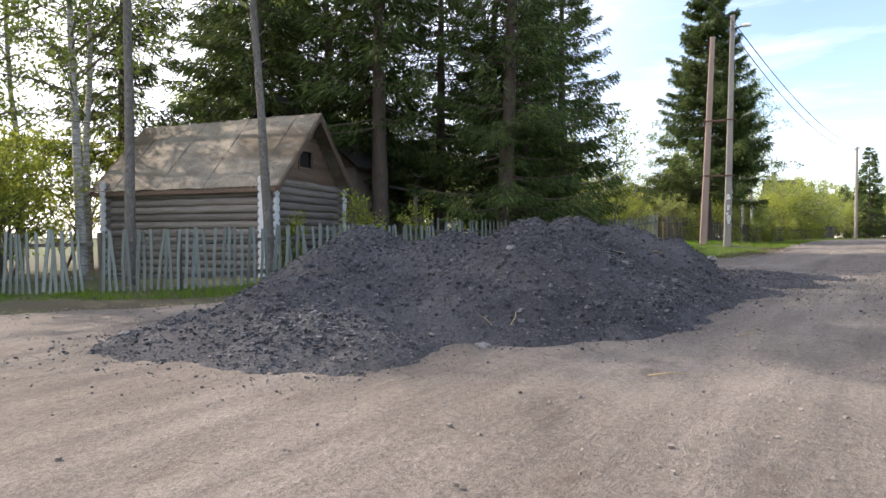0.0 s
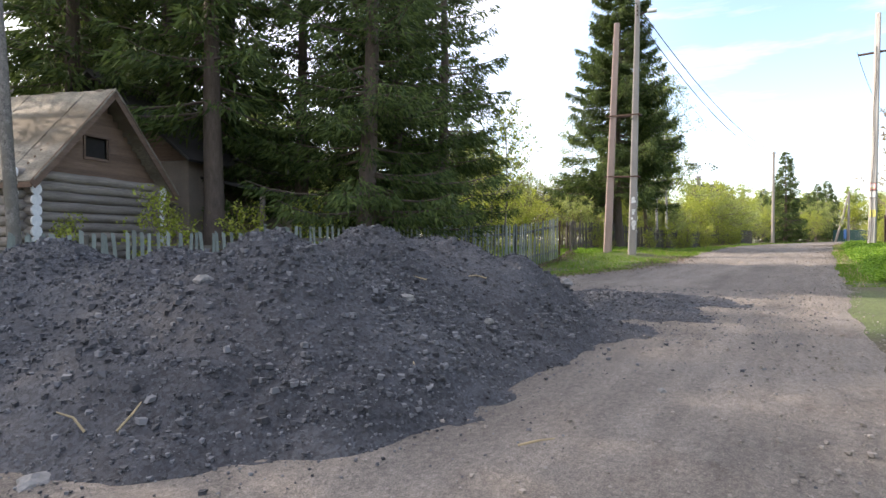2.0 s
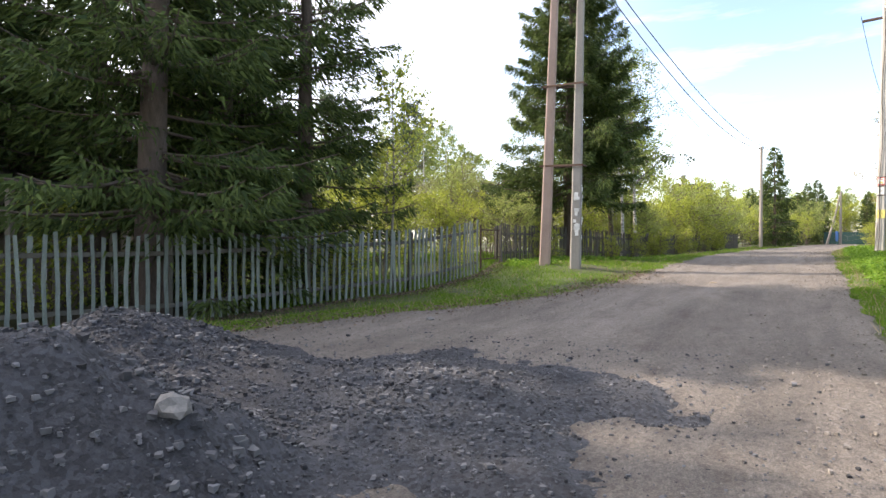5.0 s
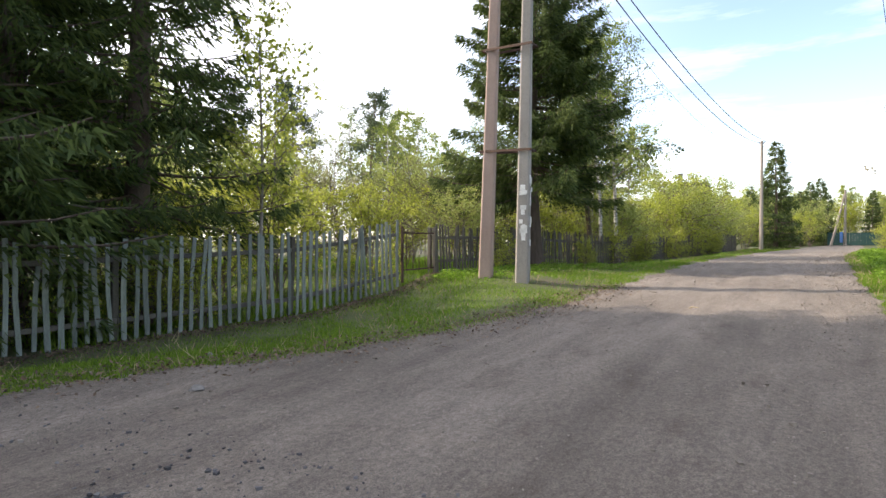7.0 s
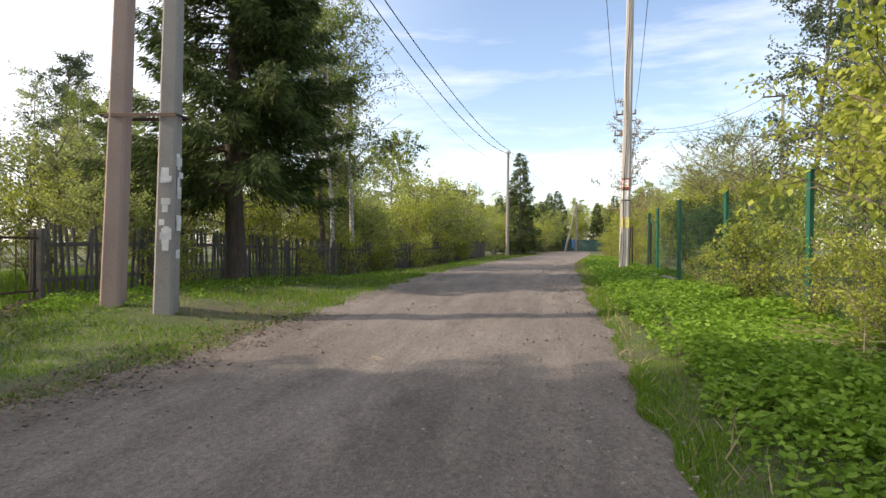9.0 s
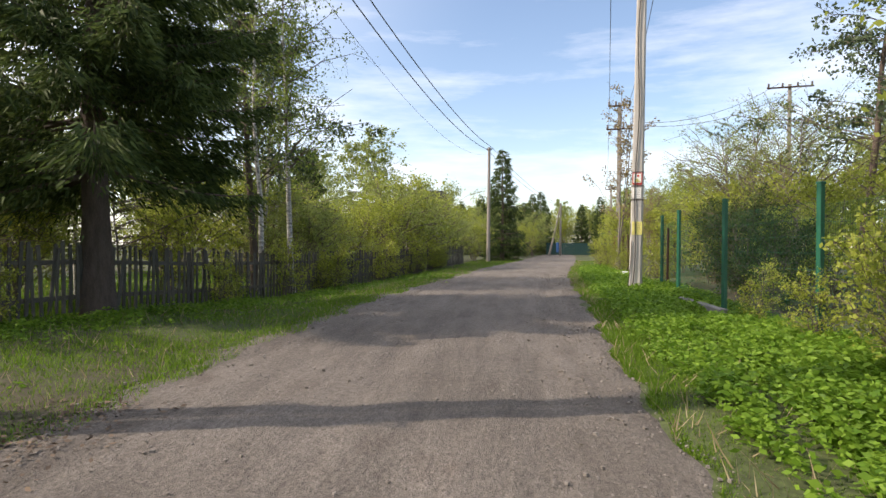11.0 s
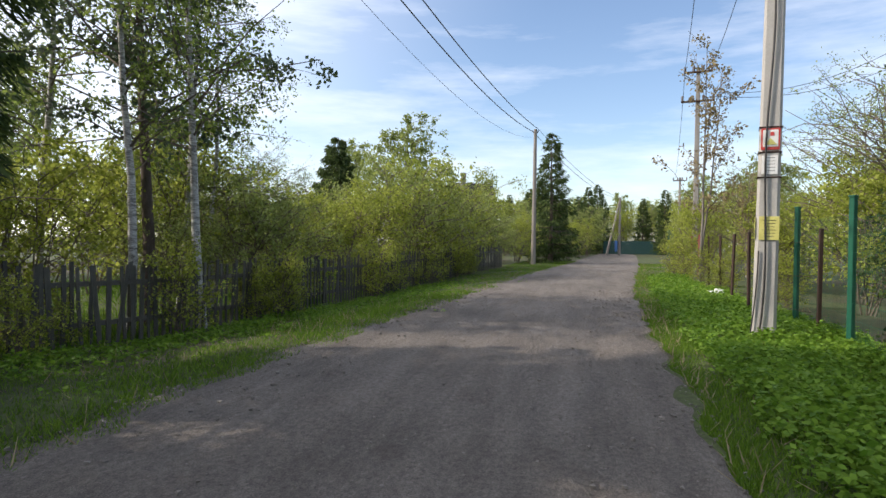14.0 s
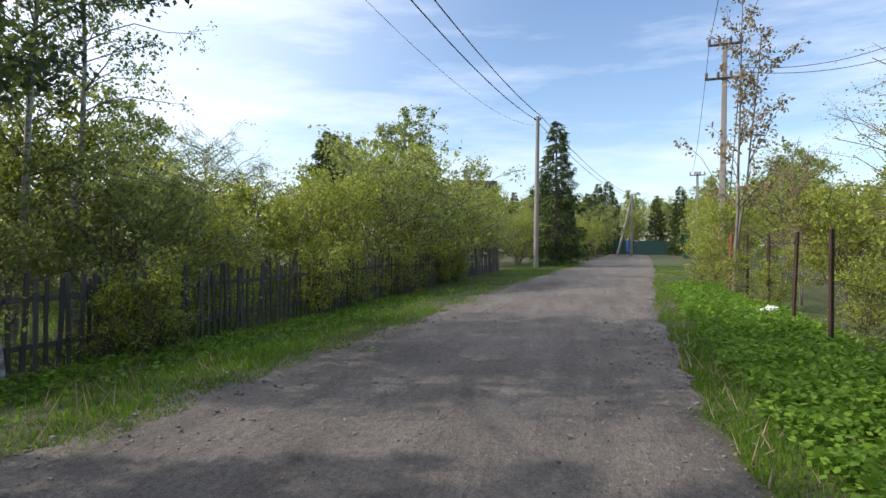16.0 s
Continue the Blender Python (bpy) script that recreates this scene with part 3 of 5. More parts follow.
# ---- trees ----
def spruce_parts(seed, height_m, radius, clear, whorls, per_branch, needle=0.26):
    """Trunk, limbs and hanging needle sprays of a spruce."""
    r = np.random.RandomState(seed)
    zs = np.linspace(0, height_m, 9)
    bend = np.cumsum(r.normal(0, 0.04, (9, 2)), 0)
    trunk = np.column_stack([bend, zs])
    tr = 0.018 * height_m * (1 - zs / height_m * 0.93)
    tr[0] *= 1.3
    tv, tf = tubes([(trunk, tr)], 9)
    limbs, P, D, S = [], [], [], []
    for w in range(whorls):
        k = (w + r.uniform(0, 1)) / whorls
        z = clear + (height_m - clear) * k ** 0.95
        for b in range(r.randint(4, 7)):
            az = r.uniform(0, 6.283)
            length = radius * ((1 - k) ** 0.75 * 0.92 + 0.06) * r.uniform(0.6, 1.12)
            t = np.linspace(0, 1, 6)
            lift = r.uniform(-0.42, -0.12) * (1 - k) + 0.35 * k
            zz = z + length * (lift * t + 0.18 * t ** 3 - 0.05)
            c0 = np.array([np.interp(z, zs, bend[:, 0]), np.interp(z, zs, bend[:, 1])])
            pts = np.column_stack([c0[0] + np.cos(az) * length * t, c0[1] + np.sin(az) * length * t, zz])
            limbs.append((pts, 0.012 * length * (1 - 0.85 * t) + 0.004))
            n = max(6, int(per_branch * length / radius))
            tt = r.uniform(0.12, 1.0, n) ** 0.75
            p = np.column_stack([np.interp(tt, t, pts[:, q]) for q in range(3)])
            out = np.array([np.cos(az), np.sin(az), 0.0])
            side = np.array([-np.sin(az), np.cos(az), 0.0])
            sw = r.uniform(-1, 1, n)
            spread = 0.30 * length * (1.08 - tt) + 0.08
            p = p + side * (sw * spread)[:, None] + out * (np.abs(sw) * spread * 0.45)[:, None]
            p[:, 2] -= r.gamma(1.3, 0.075, n) * (0.4 + (1 - k))
            d = out * r.uniform(0.25, 0.8, n)[:, None] + side * (sw * 0.7)[:, None] + np.array([0, 0, -1.0]) * r.uniform(0.0, 0.95, n)[:, None]
            P.append(p), D.append(d), S.append(r.uniform(0.6, 1.3, n))
    P, D, S = np.concatenate(P), np.concatenate(D), np.concatenate(S)
    lv, lf = tubes(limbs, 4)
    nv, nf = blades(P, D, needle * S, needle * 0.23 * S, r)
    return [("trunk", raw("trunk", tv, tf, M["bark"], True)), ("branching", raw("branching", lv, lf, M["bark"])), ("crown", raw("crown", nv, nf, M["needle"]))]


def leaf_tree_parts(seed, height_m, radius, stems, clear, limbs_n, leaves_n, leaf, leafmat, barkmat, upright=0.6, droop=0.0, thick=0.011, round_top=0.5):
    """Stems, forked limbs and twigs, with leaves set along the twigs."""
    r = np.random.RandomState(seed)
    main, minor, tips = [], [], []
    for s in range(stems):
        lean = r.uniform(-1, 1, 2) * (0.32 * radius if stems > 1 else 0.10 * radius)
        t = np.linspace(0, 1, 8)
        h = height_m * (r.uniform(0.72, 1.0) if stems > 1 else 1.0)
        wob = np.cumsum(r.normal(0, 0.02 * radius, (8, 2)), 0)
        foot = r.uniform(-0.25, 0.25, 2) * (radius * 0.3 if stems > 1 else 0)
        pts = np.column_stack([foot[0] + lean[0] * t * 1.6 + wob[:, 0], foot[1] + lean[1] * t * 1.6 + wob[:, 1], h * t])
        main.append((pts, thick * h * (1 - 0.9 * t) / (1 if stems == 1 else 1.3) + 0.004))
        for b in range(limbs_n // stems):
            k = clear + (1 - clear) * r.uniform(0, 1) ** 0.85
            p0 = np.array([np.interp(k, t, pts[:, q]) for q in range(3)])
            az = r.uniform(0, 6.283)
            kk = (k - clear) / (1 - clear + 1e-6)
            length = radius * (0.35 + 0.65 * np.sin(np.pi * (0.12 + 0.80 * kk) ** round_top)) * r.uniform(0.5, 1.1)
            u = np.linspace(0, 1, 5)
            rise = upright * r.uniform(0.5, 1.3)
            q = p0 + np.column_stack([np.cos(az) * length * u, np.sin(az) * length * u, length * (rise * u - droop * u ** 2.4)]) + np.cumsum(r.normal(0, 0.075 * length, (5, 3)), 0) * u[:, None]
            minor.append((q, 0.010 * length * (1 - 0.8 * u) + 0.003))
            for w in range(5):
                m0 = r.uniform(0.25, 1.0)
                b0 = np.array([np.interp(m0, u, q[:, c]) for c in range(3)])
                dv = r.normal(0, 1, 3) * np.array([1, 1, 0.7]) + np.array([np.cos(az), np.sin(az), 0.5 * upright - droop * 1.3])
                dv *= length * r.uniform(0.18, 0.42) / np.linalg.norm(dv)
                mid = b0 + dv * 0.55 + r.normal(0, 0.02, 3)
                end = b0 + dv + np.array([0, 0, -droop * 0.5 * length * r.uniform(0, 1)])
                minor.append(([b0, mid, end], [0.006, 0.004, 0.002]))
                tips.append((b0, mid, end))
    tips = np.array(tips)
    idx = r.randint(0, len(tips), leaves_n)
    t = r.uniform(0.1, 1.08, leaves_n)[:, None]
    a, b, c = tips[idx, 0], tips[idx, 1], tips[idx, 2]
    p = (1 - t) ** 2 * a + 2 * t * (1 - t) * b + t * t * c + r.normal(0, 0.05 + 0.018 * radius, (leaves_n, 3))
    d = r.normal(0, 1, (leaves_n, 3)) + np.array([0, 0, -0.35])
    sz = leaf * r.uniform(0.6, 1.3, leaves_n)
    lv, lf = blades(p, d, sz, sz * 0.62, r, True)
    mv, mf = tubes(main, 7)
    wv, wf = tubes(minor, 3)
    return [("trunk", raw("trunk", mv, mf, barkmat, True)), ("branching", raw("branching", wv, wf, M["twig"])), ("crown", raw("crown", lv, lf, leafmat))]


def plant(name, parts, x, y, scale, rz, label, category, group="", sink=0.05, stretch=1.0):
    root = thing(name, x, y, H(x, y) - sink, label, category, group, rz)
    root.scale = (scale, scale, scale * stretch)
    for pname, me in parts:
        o = link(pname, me, root)
        if pname == "branching":
            o["kind"] = "stuff"
    return root


SPRUCE_A = spruce_parts(1, 16.0, 3.4, 1.7, 46, 290, 0.21)
SPRUCE_B = spruce_parts(2, 15.0, 3.1, 2.2, 44, 290, 0.21)
SPRUCE_LOW = spruce_parts(7, 13.0, 3.0, 0.9, 44, 320, 0.21)
SPRUCE_C = spruce_parts(5, 13.2, 3.1, 2.4, 66, 800, 0.165)
SPRUCE_FAR = spruce_parts(3, 9.0, 2.1, 0.5, 40, 80, 0.34)
THUJA = spruce_parts(6, 11.6, 3.7, 0.3, 60, 170, 0.46)
SPRUCE_HIGH = spruce_parts(4, 17.0, 3.0, 4.6, 36, 130, 0.32)
BIRCH = [leaf_tree_parts(s, 9.5, 1.9, 1, 0.28, 66, 6000, 0.082, M["birchleaf"], M["bark_birch"], 0.75, 0.35, 0.0085) for s in (11, 12)]
BUSH = [leaf_tree_parts(s, 3.2, 1.7, 6, 0.06, 60, 5600, 0.088, M["spring"], M["twig"], 0.8, 0.0, 0.008) for s in (21, 22, 23)]
WILLOW_BUSH = [leaf_tree_parts(s, 3.6, 1.9, 5, 0.08, 60, 6000, 0.085, M["willow"], M["twig"], 0.7, 0.1, 0.008) for s in (31, 32)]
PALE_BUSH = leaf_tree_parts(41, 3.4, 1.7, 5, 0.12, 75, 5500, 0.06, M["pale"], M["twig"], 0.7, 0.1, 0.008)
APPLE = leaf_tree_parts(42, 4.6, 2.5, 2, 0.25, 80, 4200, 0.06, M["birchleaf"], M["bark_grey"], 0.5, 0.15, 0.012)
BARE = leaf_tree_parts(43, 7.0, 2.6, 2, 0.22, 90, 6500, 0.06, M["willow"], M["bark_grey"], 0.7, 0.0, 0.011)
SAPLING = leaf_tree_parts(44, 4.6, 0.95, 1, 0.2, 40, 1700, 0.085, M["spring"], M["bark_grey"], 0.9, 0.05, 0.007)
CATKIN = leaf_tree_parts(45, 6.6, 0.9, 2, 0.2, 40, 1900, 0.085, M["bud"], M["bark_grey"], 1.3, 0.0, 0.007)
BIGTREE = leaf_tree_parts(46, 11.6, 4.4, 1, 0.12, 100, 9000, 0.25, M["willow"], M["bark_grey"], 0.6, 0.35, 0.014)
PINE = leaf_tree_parts(47, 9.5, 2.3, 1, 0.30, 70, 11000, 0.11, M["pine"], M["bark"], 0.35, 0.05, 0.012)
SHRUB_DARK = leaf_tree_parts(48, 2.3, 1.1, 5, 0.05, 60, 8000, 0.06, M["needle"], M["twig"], 0.9, 0.0, 0.01)
UNDER = leaf_tree_parts(49, 1.5, 0.7, 5, 0.05, 35, 1800, 0.06, M["spring"], M["twig"], 0.9, 0.0, 0.008)

L_SPR = "tall dark green spruce with drooping needle branches behind the picket fence"
for x, y, s, rz, parts in [(-12.9, -11.9, 1.0, 20, SPRUCE_HIGH), (-9.6, -9.7, 1.0, 75, SPRUCE_A), (-9.5, -6.0, 0.88, 200, SPRUCE_B), (-12.0, -6.9, 0.9, 120, SPRUCE_A),
                           (-15.6, -9.2, 1.05, 310, SPRUCE_B), (-17.8, -13.0, 1.0, 100, SPRUCE_HIGH), (-20.5, -11.2, 1.05, 10, SPRUCE_HIGH), (-16.5, -10.6, 1.0, 260, SPRUCE_A),
                           (-22.5, -15.6, 0.95, 50, SPRUCE_HIGH), (-20.5, -9.4, 1.0, 190, SPRUCE_B), (-25.0, -10.0, 1.1, 140, SPRUCE_HIGH), (-13.0, -8.8, 0.95, 230, SPRUCE_B), (-9.95, -7.7, 0.9, 30, SPRUCE_LOW)]:
    plant("spruce_tree", parts, x, y, s, rz, L_SPR, "spruce tree", "spruces round the cabin")
plant("spruce_tree", SPRUCE_C, -6.95, 5.7, 1.05, 150, "lone dark spruce with a bare lower trunk beside the concrete poles", "spruce tree")
plant("spruce_tree", SPRUCE_FAR, -1.5, 43.5, 0.98, 30, "slim dark spruce beside the far utility pole", "spruce tree")
plant("conifer_tree", THUJA, -23.3, 58, 1.0, 0, "dense dark conical conifer above the garden shrubs", "conifer tree")
for x, y, s, rz in [(2.6, 86, 1.05, 60), (3.6, 89, 0.85, 90), (-8.0, 75, 0.8, 160), (-25.5, 60.5, 0.9, 80), (-1.0, 47.5, 0.6, 130), (0.2, 72, 0.75, 20), (1.4, 80, 0.95, 110), (-2.6, 66, 0.8, 210), (8.8, 88, 0.85, 300), (-4.4, 62, 0.75, 250), (10.5, 80, 0.9, 45)]:
    plant("spruce_tree", SPRUCE_FAR, x, y, s, rz, "distant dark conical spruce above the garden shrubs", "spruce tree", "distant spruces")
for x, y, k, s, rz in [(-6.05, 12.1, 0, 1.04, 0), (-6.4, 10.75, 1, 0.95, 80), (-7.6, 13.6, 0, 0.85, 170), (-9.4, 12.0, 1, 1.0, 250), (-10.6, 9.6, 0, 0.75, 40), (-7.6, 14.8, 1, 0.85, 320)]:
    plant("birch_tree", BIRCH[k], x, y, s, rz, "slender white-barked birch with small fresh leaves by the old fence", "birch tree", "birches by the fence")
plant("pine_tree", PINE, -7.1, 12.1, 1.05, 30, "young pine with a dark trunk among the birches", "pine tree")
plant("pine_tree", PINE, 9.0, 13.4, 1.05, 200, "pine with a rounded crown behind the green mesh fence", "pine tree")
plant("pine_tree", PINE, 9.4, 8.0, 0.9, 100, "pine with a rounded crown behind the green mesh fence", "pine tree")

for x, y, s, rz in [(-27.0, 15.0, 1.15, 0), (-30.0, 14.0, 1.05, 120), (-24.0, 18.5, 1.1, 240)]:
    plant("pine_tree", PINE, x, y, s, rz, "tall far pine rising behind the overgrown yard", "pine tree", "far pines behind the yard")
for x, y, k, s, rz in [(-26.0, 20.0, 0, 1.05, 0), (-22.0, 22.0, 1, 1.0, 90), (-31.0, 18.0, 0, 1.1, 200), (-20.0, 15.5, 1, 0.85, 300), (-33.0, 11.5, 1, 1.1, 40)]:
    plant("birch_tree", BIRCH[k], x, y, s, rz, "tall far birch with thin pale foliage behind the yard", "birch tree", "far birches behind the yard")

L_BUSH = "dense yellow-green spring bush behind the picket fence"
for x, y, k, s, rz in [(-7.0, 17.2, 0, 0.95, 10), (-6.6, 19.6, 2, 0.95, 100), (-6.4, 22.0, 0, 1.1, 190), (-6.0, 24.4, 1, 1.2, 280), (-8.4, 25.0, 2, 1.2, 33), (-5.4, 31.0, 0, 1.3, 250), (-4.8, 35.2, 2, 1.2, 300), (-7.3, 13.0, 0, 0.9, 20), (-8.3, 9.8, 1, 0.7, 120), (-10.6, 8.0, 2, 0.8, 20), (-6.9, 14.8, 2, 0.9, 140), (-8.6, 11.0, 0, 1.1, 260), (-8.8, 14.2, 1, 1.1, 60), (-7.9, 2.4, 0, 0.6, 30), (-9.6, 0.8, 2, 0.8, 160), (-11.0, -3.0, 0, 0.9, 60), (-12.5, -4.6, 1, 0.95, 160), (-10.0, -5.2, 2, 0.6, 200), (-10.9, -8.2, 0, 0.6, 10), (-3.4, 41.0, 1, 1.1, 77),
                       (-5.6, 26.4, 0, 1.25, 0), (-6.4, 29.4, 1, 1.2, 60), (-5.0, 33.0, 2, 1.15, 130), (-4.2, 37.0, 0, 1.1, 200), (-7.6, 22.6, 1, 0.95, 20), (-8.2, 18.8, 2, 0.95, 80), (-9.6, 20.8, 0, 1.0, 140),
                       (-6.7, 15.7, 1, 0.75, 200), (-9.8, 7.0, 0, 0.95, 310), (-10.4, 3.2, 1, 0.95, 15), (-10.8, -0.6, 2, 0.85, 70), (-9.6, -2.6, 0, 0.7, 110),
                       (-4.0, 46.0, 1, 1.1, 30), (-2.0, 50.0, 2, 1.2, 75), (-0.6, 55.0, 0, 1.3, 140), (0.4, 61, 1, 1.4, 10), (1.2, 68, 2, 1.5, 300), (-6.0, 42.0, 0, 1.2, 200), (-11.5, 24.5, 1, 1.1, 44),
                       (-12.5, 16.5, 2, 1.0, 99), (-8.2, 34.5, 0, 1.3, 140), (-7.0, 39.5, 2, 1.25, 10), (-13.0, 10.5, 1, 1.0, 333)]:
    s *= 0.72 + 0.5 * ((x * 7.3 + y * 3.1) % 1.0)
    kind_of = BUSH[k] if (x * 3.7 + y * 5.9) % 1.0 < 0.6 else WILLOW_BUSH[k % 2]
    plant("bush", kind_of, x, y, s, rz, L_BUSH, "bush", "bushes along the fence")
L_W = "grey-green willow shrub with fine young leaves in the overgrown yard"
for x, y, k, s, rz in [(-12.0, 5.5, 0, 1.1, 0), (-13.5, 0.5, 1, 1.15, 40), (-14.5, 20.0, 0, 1.2, 90), (-11.0, 29.5, 1, 1.25, 130), (-16.5, 27.0, 0, 1.3, 200), (-8.0, 45.0, 1, 1.3, 20), (-3.2, 58.0, 0, 1.5, 66), (-16.0, 12.0, 1, 1.2, 10),
                       (-17.0, -3.0, 1, 1.3, 10), (-20.5, 0.0, 0, 1.5, 60), (-23.0, -5.0, 1, 1.5, 150), (-24.0, 5.0, 0, 1.6, 250), (-15.5, -1.0, 0, 1.0, 300), (-18.0, 5.0, 0, 1.4, 170), (-20.0, 18.0, 1, 1.4, 50)]:
    plant("willow_shrub", WILLOW_BUSH[k], x, y, s, rz, L_W, "shrub", "willow shrubs in the yard")
for x, y, s, rz in [(-6.8, 27.8, 1.15, 0), (-7.2, 31.2, 1.15, 90), (-11.5, 1.8, 0.95, 40), (-10.0, 17.0, 0.9, 130), (-12.5, 22.5, 1.0, 200)]:
    plant("blossoming_bush", PALE_BUSH, x, y, s, rz, "pale blossoming bush with whitish spring leaves", "bush", "blossoming bushes")
for x, y, s, rz in [(-8.4, 15.9, 0.8, 0), (-9.0, 8.8, 0.75, 80), (-9.8, 6.0, 0.8, 200), (-9.0, 19.6, 0.85, 120), (-11.6, 8.4, 0.9, 220), (-10.5, 25.5, 0.9, 60)]:
    plant("apple_tree", APPLE, x, y, s, rz, "low spreading apple tree with sparse young leaves", "apple tree", "apple trees in the yard")
for x, y, s, rz in [(-12.6, 25.0, 0.85, 0), (-13.6, 3.4, 0.7, 100), (-10.8, 4.6, 0.62, 220), (7.6, 17.5, 0.95, 40), (8.6, 22.0, 0.95, 140), (9.5, 5.5, 0.9, 260), (6.9, 11.8, 0.75, 300), (11.5, 15.0, 1.05, 200), (7.2, 29.5, 0.75, 80), (12.0, 24.0, 1.0, 20)]:
    plant("budding_tree", BARE, x, y, s, rz, "nearly bare budding tree with a fan of thin twigs", "tree", "budding trees")
plant("sapling", SAPLING, -7.75, -4.7, 1.12, 0, "thin upright sapling with bright new leaves behind the pickets", "sapling")
plant("sapling", SAPLING, -9.0, -3.4, 0.85, 140, "thin upright sapling with bright new leaves behind the pickets", "sapling")
plant("catkin_tree", CATKIN, 4.75, 25.6, 1.45, 0, "tall thin young tree with reddish buds beside the wire fence", "young tree")
plant("catkin_tree", CATKIN, 5.6, 22.6, 0.6, 100, "young tree with reddish buds beside the wire fence", "young tree")
for x, y, s, rz in [(-19.0, 66.0, 1.25, 0), (0.0, 84, 0.62, 10), (6.5, 98, 0.75, 90), (10.5, 92, 0.6, 200), (-3.5, 70, 0.5, 130), (12.5, 76, 0.6, 300), (-26, 70, 1.1, 100), (-33, 45, 1.0, 200), (-29, 28, 0.95, 40), (-38, 12, 1.1, 310), (-34, -4, 1.0, 77), (18, 62, 0.8, 150), (26, 45, 0.9, 260), (30, 25, 0.9, 10), (28, 4, 0.95, 60), (24, -14, 0.9, 130),
                    (16, 90, 0.9, 33), (-6, 98, 0.7, 250), (22, 80, 0.9, 190), (-14, 90, 0.8, 20), (8, -48, 1.0, 200)]:
    plant("broadleaf_tree", BIGTREE, x, y, s, rz, "large rounded broadleaf tree with light spring foliage", "tree", "distant broadleaf trees")
# bushes and trees beyond the green mesh fence
for x, y, k, s, rz in [(5.6, -1.0, 0, 1.25, 0), (6.4, 1.6, 1, 1.35, 60), (7.2, 4.2, 2, 1.3, 140), (5.8, -3.6, 1, 1.1, 220), (6.6, 9.4, 0, 0.85, 300), (7.4, 14.0, 2, 0.9, 10), (6.2, 32.0, 0, 0.95, 80), (7.0, 36.0, 1, 1.0, 130), (8.4, 26.5, 2, 0.9, 200),
                       (6.4, 16.6, 1, 0.95, 40), (7.4, 19.4, 0, 1.1, 140), (9.2, 16.8, 2, 1.2, 240), (6.6, 22.4, 2, 0.9, 90), (9.8, 23.0, 1, 1.3, 10), (7.4, 24.6, 0, 0.9, 200), (12.5, 18.5, 1, 1.4, 70), (8.8, 30.5, 1, 1.2, 160), (12.0, 29.0, 2, 1.4, 280), (11.5, 10.5, 0, 1.4, 30), (8.0, 42.0, 0, 1.1, 20), (8.6, 48.0, 1, 1.2, 90), (9.6, 56.0, 2, 1.2, 170), (10.5, 20.0, 0, 1.0, 240), (11.5, 68, 1, 1.4, 30), (6.4, -7, 2, 1.2, 20), (6.8, -12, 0, 1.3, 120), (6.0, -17, 1, 1.3, 220)]:
    plant("bush", BUSH[k], x, y, s, rz, "yellow-green leafy bush beside the green mesh fence", "bush", "bushes on the verge side")
for x, y, s, rz in [(5.3, 10.4, 1.0, 0), (5.6, 12.2, 0.95, 120), (5.1, 8.6, 0.75, 250)]:
    plant("dark_shrub", SHRUB_DARK, x, y, s, rz, "dark green dense shrub against the mesh fence", "shrub", "dark shrubs")
r = random.Random(8)
for q in range(64):
    if q < 16 or q >= 34:
        y = r.uniform(-9, 26) if q < 16 else r.uniform(12, 30)
        x = float(np.interp(y, [-10, -8.5, -4, 0.3, 5.8, 10, 14, 20, 30], [-8.6, -8.3, -7.5, -7.4, -7.0, -6.2, -5.7, -5.3, -4.4])) + (r.uniform(-0.8, -0.3) if y < 1 else r.uniform(-0.6, 0.45))
    elif q < 26:
        y, x = r.uniform(-2, 9), r.uniform(3.7, 4.6)
    else:
        y, x = r.uniform(15, 30), r.uniform(3.9, 5.2)
    plant("low_bush", UNDER, x, y, r.uniform(0.55, 1.0), r.uniform(0, 360), "low leafy shoots growing at the foot of the fence", "bush", "low shoots along fences")
for x, y, k, s, rz in [(-14, 84, 0, 2.2, 0), (-9, 90, 1, 2.4, 40), (-5, 86, 2, 2.2, 90), (-1.5, 94, 0, 2.3, 130), (2.0, 98, 1, 2.3, 170), (6.0, 94, 2, 2.0, 220), (9.5, 99, 0, 2.4, 260), (13, 93, 1, 2.3, 300), (16.5, 84, 2, 2.2, 20), (12.5, 70, 0, 1.8, 60), (14, 58, 1, 1.9, 110), (12, 48, 2, 1.8, 150), (-11, 60, 0, 2.0, 200), (-7, 64, 1, 1.8, 240), (-4, 74, 2, 1.9, 280)]:
    plant("far_bush", BUSH[k], x, y, s, rz, "tall leafy thicket at the far end of the road", "bush", "far thicket")
